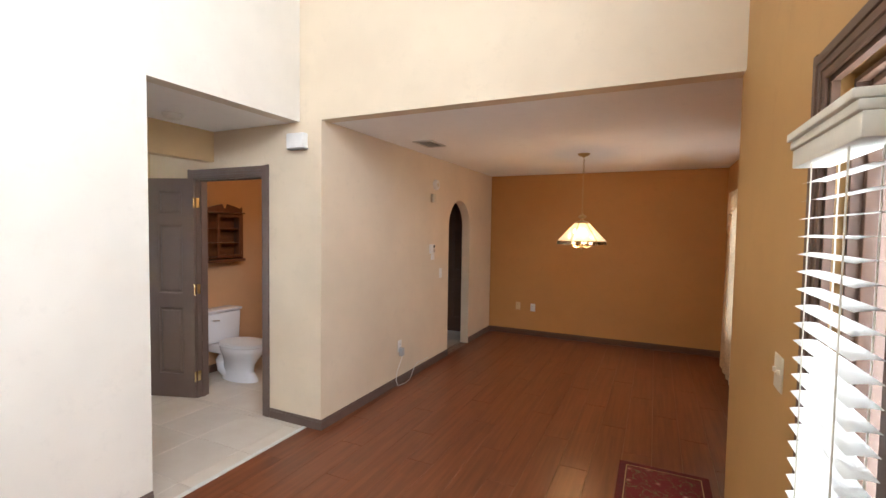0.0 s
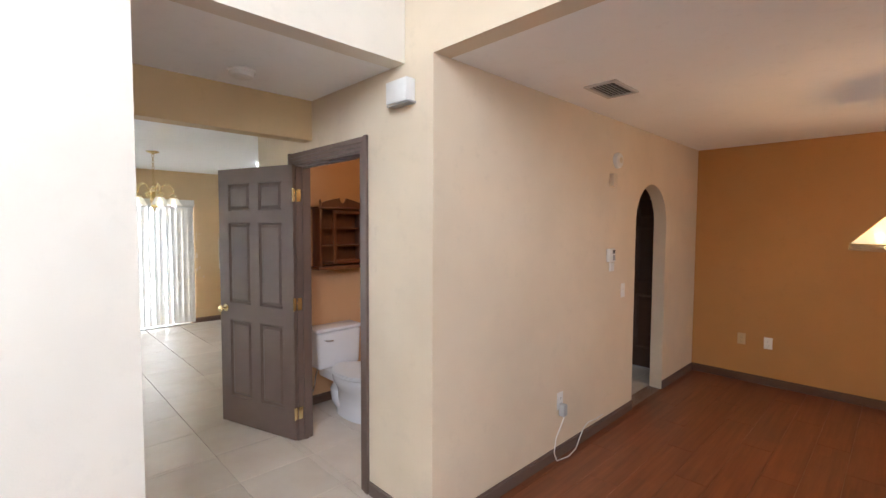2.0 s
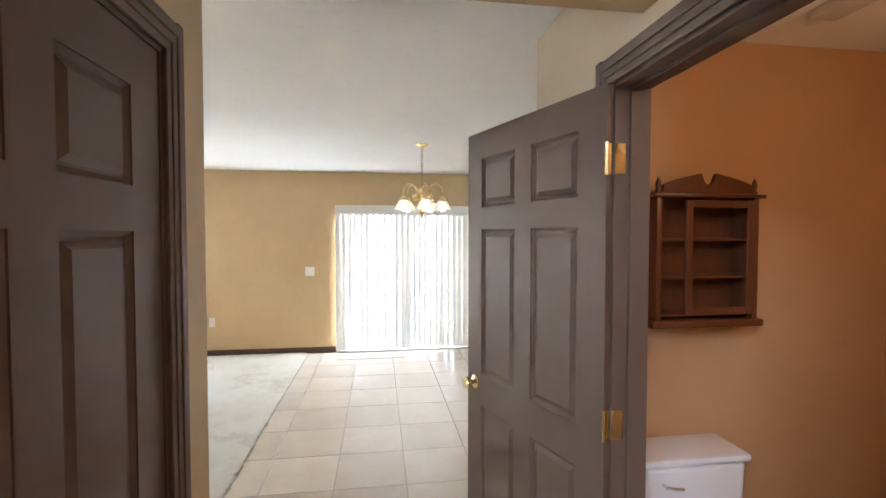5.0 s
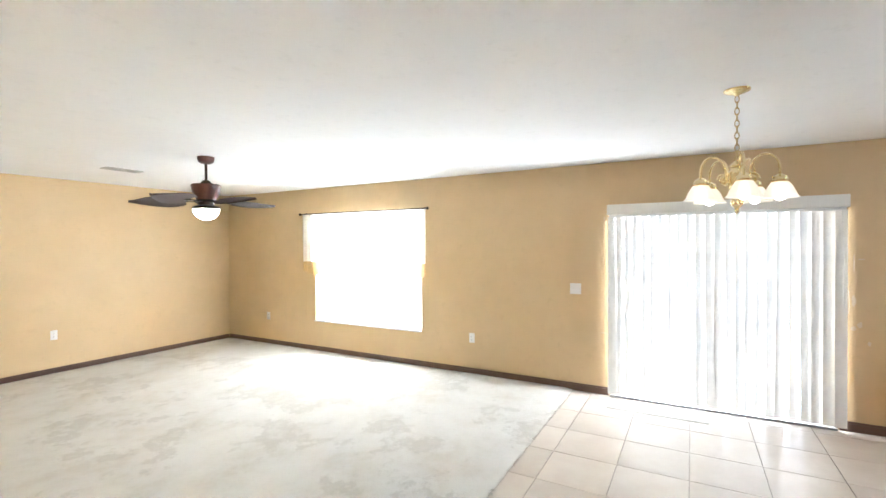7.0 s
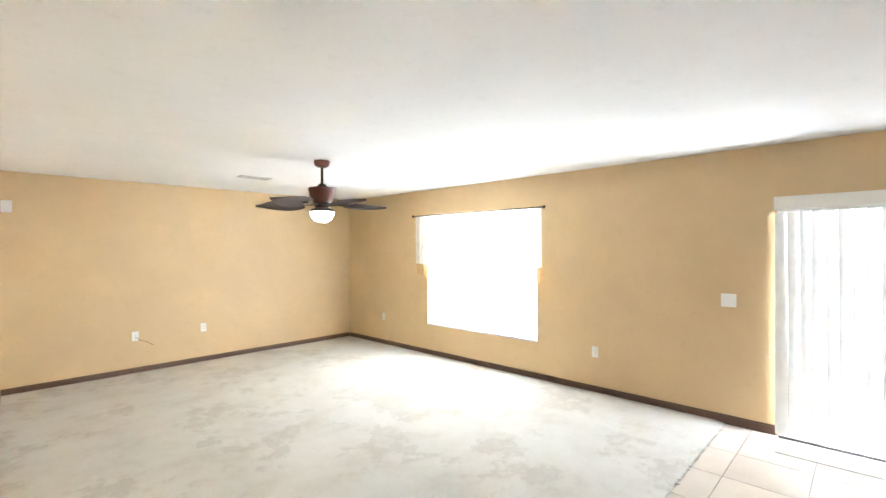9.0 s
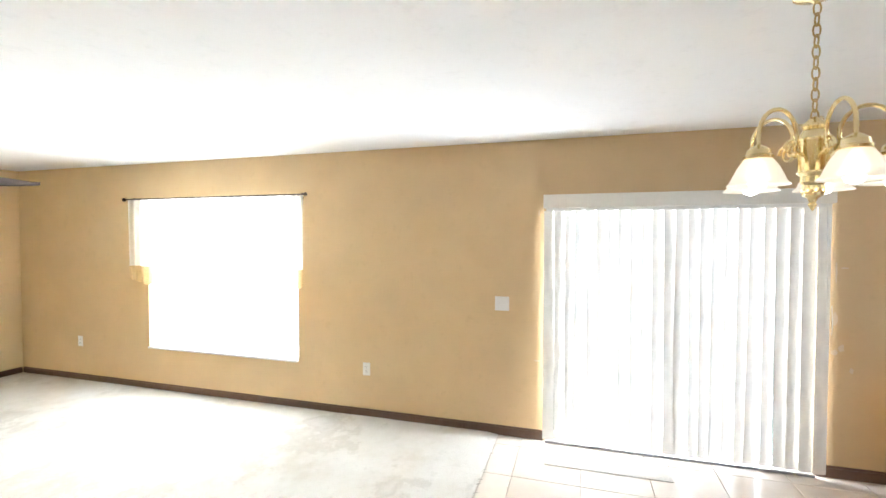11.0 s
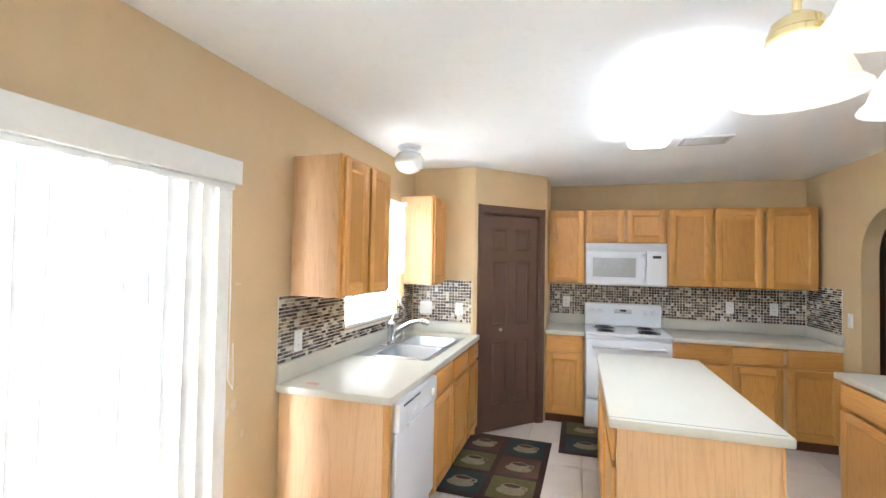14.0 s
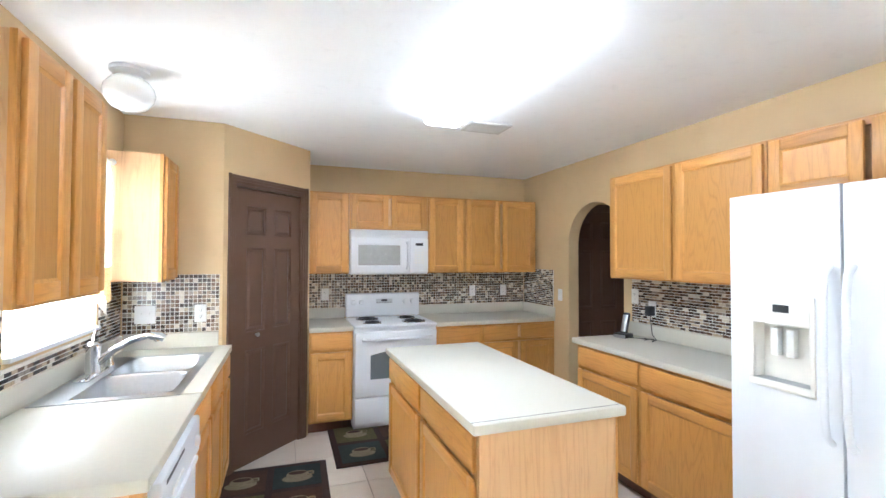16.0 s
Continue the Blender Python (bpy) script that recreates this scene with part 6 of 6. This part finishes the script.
# ---- floor tiles ----
TILE, tnt, tb = nodes_of("beige_floor_tile")
tv = coords(tnt, world_space=True)
cloud = noise_tex(tnt, tv, 4, 5, 0.55)
tcol = ramp(tnt, cloud, [(0.3, (0.63, 0.55, 0.46)), (0.7, (0.69, 0.62, 0.53))])
oi = tnt.nodes.new("ShaderNodeObjectInfo")
hs = tnt.nodes.new("ShaderNodeHueSaturation")
mr = tnt.nodes.new("ShaderNodeMapRange")
mr.inputs[3].default_value, mr.inputs[4].default_value = 0.93, 1.06
link(tnt, oi.outputs["Random"], mr.inputs[0])
link(tnt, mr.outputs[0], hs.inputs["Value"])
link(tnt, tcol, hs.inputs["Color"])
link(tnt, hs.outputs[0], tb.inputs["Base Color"])
tb.inputs["Roughness"].default_value = 0.26
bump(tnt, tb, noise_tex(tnt, tv, 30, 3), 0.05, 0.002)
tf = tagged(new("floor_tiles"), "beige square ceramic floor tiles with thin grout", "", "", "structure")
tile_cache = {}


def slab_piece(store, w, l, t, mat, bevel):
    key = (round(w, 3), round(l, 3))
    if key not in store:
        bm = bmesh.new()
        z = t - bevel
        lo = [bm.verts.new(p) for p in ((-w / 2, -l / 2, 0), (w / 2, -l / 2, 0), (w / 2, l / 2, 0), (-w / 2, l / 2, 0))]
        md = [bm.verts.new(p) for p in ((-w / 2, -l / 2, z), (w / 2, -l / 2, z), (w / 2, l / 2, z), (-w / 2, l / 2, z))]
        a, b = w / 2 - bevel, l / 2 - bevel
        hi = [bm.verts.new(p) for p in ((-a, -b, t), (a, -b, t), (a, b, t), (-a, b, t))]
        for p, q in ((lo, md), (md, hi)):
            for k in range(4):
                bm.faces.new((p[k], p[(k + 1) % 4], q[(k + 1) % 4], q[k]))
        bm.faces.new(hi)
        store[key] = finish(bm, mat, False)
    return store[key]


TS, G = 0.457, 0.004
rects = ((XW, -3.84, 1.088, YN), (-3.84, -3.35, 1.088, YH), (-3.35, -1.885, YC - 0.06, YH), (-3.725, XD - TH, YH, 4.4), (-3.84, -3.725, YH, YH + TH), (XE, XD, 4.52, 6.35))
for i in range(-8, 10):
    for j in range(-3, 13):
        cx0, cy0 = -5.21 + i * TS, 1.74 + j * TS
        for x0, x1, y0, y1 in rects:
            a, b, c, d = max(cx0, x0), min(cx0 + TS, x1), max(cy0, y0), min(cy0 + TS, y1)
            if b - a < 0.03 or d - c < 0.03:
                continue
            ob = new("tile", slab_piece(tile_cache, b - a - G, d - c - G, 0.0072, TILE, 0.0018))
            ob.parent = tf
            ob.location = ((a + b) / 2, (c + d) / 2, -0.007)
solo("threshold_strip", boxes((-1.886, -1.854, YC - 0.05, YH - 0.013, -0.006, 0.006), bevel=0.004), plain("white_threshold", (0.62, 0.60, 0.56), 0.5), "pale threshold strip between tile and laminate", "threshold", kind="structure")

# ---- laminate planks ----
PLANK, pnt, pb = nodes_of("red_brown_laminate")
info = pnt.nodes.new("ShaderNodeObjectInfo")
vm = pnt.nodes.new("ShaderNodeVectorMath")
vm.operation = "MULTIPLY_ADD"
link(pnt, info.outputs["Random"], vm.inputs[0])
vm.inputs[1].default_value = (9, 4, 0)
link(pnt, coords(pnt, (1, 0.045, 1)), vm.inputs[2])
grain = noise_tex(pnt, vm.outputs[0], 30, 6, 0.65, 0.1)
sep = pnt.nodes.new("ShaderNodeSeparateXYZ")
link(pnt, coords(pnt, (1, 1, 1)), sep.inputs[0])
strip = pnt.nodes.new("ShaderNodeMath")
strip.operation = "SNAP"
strip.inputs[1].default_value = 0.0645
link(pnt, sep.outputs[0], strip.inputs[0])
comb = pnt.nodes.new("ShaderNodeCombineXYZ")
link(pnt, strip.outputs[0], comb.inputs[0])
sn = pnt.nodes.new("ShaderNodeMath")
sn.operation = "SNAP"
sn.inputs[1].default_value = 0.42
link(pnt, sep.outputs[1], sn.inputs[0])
link(pnt, sn.outputs[0], comb.inputs[1])
link(pnt, info.outputs["Random"], comb.inputs[2])
wnz = pnt.nodes.new("ShaderNodeTexWhiteNoise")
link(pnt, comb.outputs[0], wnz.inputs[0])
pcol = ramp(pnt, grain, [(0.30, (0.128, 0.039, 0.016)), (0.5, (0.175, 0.056, 0.023)), (0.72, (0.222, 0.076, 0.032))])
hs = pnt.nodes.new("ShaderNodeHueSaturation")
mr = pnt.nodes.new("ShaderNodeMapRange")
mr.inputs[3].default_value, mr.inputs[4].default_value = 0.92, 1.09
link(pnt, wnz.outputs[0], mr.inputs[0])
link(pnt, mr.outputs[0], hs.inputs["Value"])
link(pnt, pcol, hs.inputs["Color"])
link(pnt, hs.outputs[0], pb.inputs["Base Color"])
pb.inputs["Roughness"].default_value = 0.31
bump(pnt, pb, grain, 0.03, 0.001)
lf = tagged(new("floor_laminate"), "reddish brown wood laminate planks", "", "", "structure")
plank_cache = {}
PW, PL = 0.1935, 1.21
rnd = random.Random(2)
k = 0
x = -1.853
while x < XR:
    w = min(PW, XR - x)
    y = -2.5 - (0.40 * (k % 3)) - 0.1
    while y < YD:
        a, b = max(y, -2.5), min(y + PL, YD)
        if b - a > 0.03 and w > 0.02:
            ob = new("plank", slab_piece(plank_cache, w - 0.0012, b - a - 0.0012, 0.0072, PLANK, 0.0012))
            ob.parent = lf
            ob.location = (x + w / 2, (a + b) / 2, -0.007)
        y += PL
    x += PW
    k += 1

# ---- glass and stone mosaic ----
MOSAIC, mnt, mb = nodes_of("glass_and_stone_mosaic")
oi = mnt.nodes.new("ShaderNodeObjectInfo")
geo = mnt.nodes.new("ShaderNodeNewGeometry")
add = mnt.nodes.new("ShaderNodeMath")
add.operation = "ADD"
link(mnt, oi.outputs["Random"], add.inputs[0])
link(mnt, geo.outputs["Random Per Island"], add.inputs[1])
fr_ = mnt.nodes.new("ShaderNodeMath")
fr_.operation = "FRACT"
link(mnt, add.outputs[0], fr_.inputs[0])
r = mnt.nodes.new("ShaderNodeValToRGB")
r.color_ramp.interpolation = "CONSTANT"
cols = [(0.0, (0.045, 0.03, 0.022)), (0.20, (0.13, 0.075, 0.045)), (0.40, (0.24, 0.17, 0.115)), (0.56, (0.48, 0.39, 0.27)), (0.67, (0.07, 0.05, 0.04)), (0.82, (0.66, 0.60, 0.49)), (0.92, (0.30, 0.26, 0.22))]
while len(r.color_ramp.elements) < len(cols):
    r.color_ramp.elements.new(0.5)
for e, (p, c) in zip(r.color_ramp.elements, cols):
    e.position, e.color = p, (*c, 1)
link(mnt, fr_.outputs[0], r.inputs[0])
link(mnt, mix(mnt, r.outputs[0], (0.12, 0.09, 0.07), ramp(mnt, noise_tex(mnt, coords(mnt, world_space=True), 120, 3), [(0.5, (0, 0, 0)), (0.8, (0.5, 0.5, 0.5))])), mb.inputs["Base Color"])
mb.inputs["Roughness"].default_value = 0.2
MGROUT = plain("mosaic_grout", (0.76, 0.73, 0.66), 0.9, 0, 0.06, 60, 0.2)


def mosaic(label, m, length, z0, z1, cell, strips=False, holes=(), singles=(0, 0), single_cap=0):
    """A mosaic sheet on local y = 0, facing -y, from x = 0 to length. singles: the stretch of x whose tiles are objects of their own."""
    root = thing("mosaic_backsplash", label, "backsplash", group="mosaic backsplashes")
    cw, chh = (0.046, 0.0195) if strips else (cell, cell)
    g, t = 0.0036, 0.0082
    us = sorted({0, length, *[h[0] for h in holes], *[h[1] for h in holes]})
    vs = sorted({z0, z1, *[h[2] for h in holes], *[h[3] for h in holes]})
    us, vs = [u for u in us if 0 <= u <= length], [v for v in vs if z0 <= v <= z1]
    gb = bmesh.new()
    for ua, ub in zip(us, us[1:]):
        for va, vb2 in zip(vs, vs[1:]):
            if not any(h[0] < (ua + ub) / 2 < h[1] and h[2] < (va + vb2) / 2 < h[3] for h in holes):
                box(gb, ua, ub, -0.0065, -0.0008, va, vb2)
    part("grout", gb, MGROUT, root)
    verts, faces, store, count = [], [], {}, 0
    rows = int((z1 - z0) / chh)
    for jr in range(rows):
        zc = z0 + (jr + 0.5) * (z1 - z0) / rows
        off = (jr % 2) * cw / 2 if strips else 0
        x = -off
        kk = 0
        while x < length - 0.004:
            w = cw * (0.5 if strips and (jr * 7 + kk * 5) % 6 == 0 else 1)
            a, b = max(x, 0), min(x + w, length)
            x += w
            kk += 1
            if b - a < 0.006 or any(h[0] - 0.003 < (a + b) / 2 < h[1] + 0.003 and h[2] - 0.004 < zc < h[3] + 0.004 for h in holes):
                continue
            hw, hh = (b - a - g) / 2, (chh - g) / 2
            if singles[0] <= (a + b) / 2 <= singles[1] and count < single_cap:
                key = round(hw, 4)
                if key not in store:
                    bm = bmesh.new()
                    box(bm, -hw, hw, -t, -0.004, -hh, hh)
                    store[key] = finish(bm, MOSAIC, False)
                ob = new("mosaic_tile", store[key])
                ob.parent = root
                ob.location = ((a + b) / 2, 0, zc)
                count += 1
                continue
            n0 = len(verts)
            cx = (a + b) / 2
            for y in (-0.004, -t):
                for sx, sz in ((-1, -1), (1, -1), (1, 1), (-1, 1)):
                    verts.append((cx + sx * hw, y, zc + sz * hh))
            faces += [tuple(n0 + q for q in f) for f in ((4, 5, 6, 7), (0, 1, 5, 4), (1, 2, 6, 5), (2, 3, 7, 6), (3, 0, 4, 7))]
    me = bpy.data.meshes.new("mosaic_rest")
    me.from_pydata(verts, [], faces)
    me.materials.append(MOSAIC)
    ob = new("mosaic_field", me)
    ob.parent = root
    tagged(ob, kind="stuff")
    root.matrix_basis = m
    return root


mosaic("brown and cream strip mosaic behind the sink", pose(XW, 3.737, 0, 0, 0, 90), 5.70 - 3.737, 1.017, 1.372, 0.0268, True, [(4.42 - 3.737, 5.36 - 3.737, 1.09, 1.38)], (0.0, 0.62), 300)
mosaic("brown and cream square mosaic on the pantry side", pose(XW + 0.012, 5.72, 0), 0.56, 1.017, 1.40, 0.0268)
mosaic("brown and cream square mosaic behind the stove", pose(-6.928, YN, 0), abs(-6.928 - XE) - 0.012, 1.017, 1.40, 0.0268)
mosaic("brown and cream strip mosaic on the corner return", pose(XE, YN - 0.012, 0, 0, 0, -90), 0.60, 1.017, 1.40, 0.0268, True)
mosaic("brown and cream strip mosaic behind the phone", pose(XE, 5.20, 0, 0, 0, -90), 1.40, 1.017, 1.372, 0.0268, True)
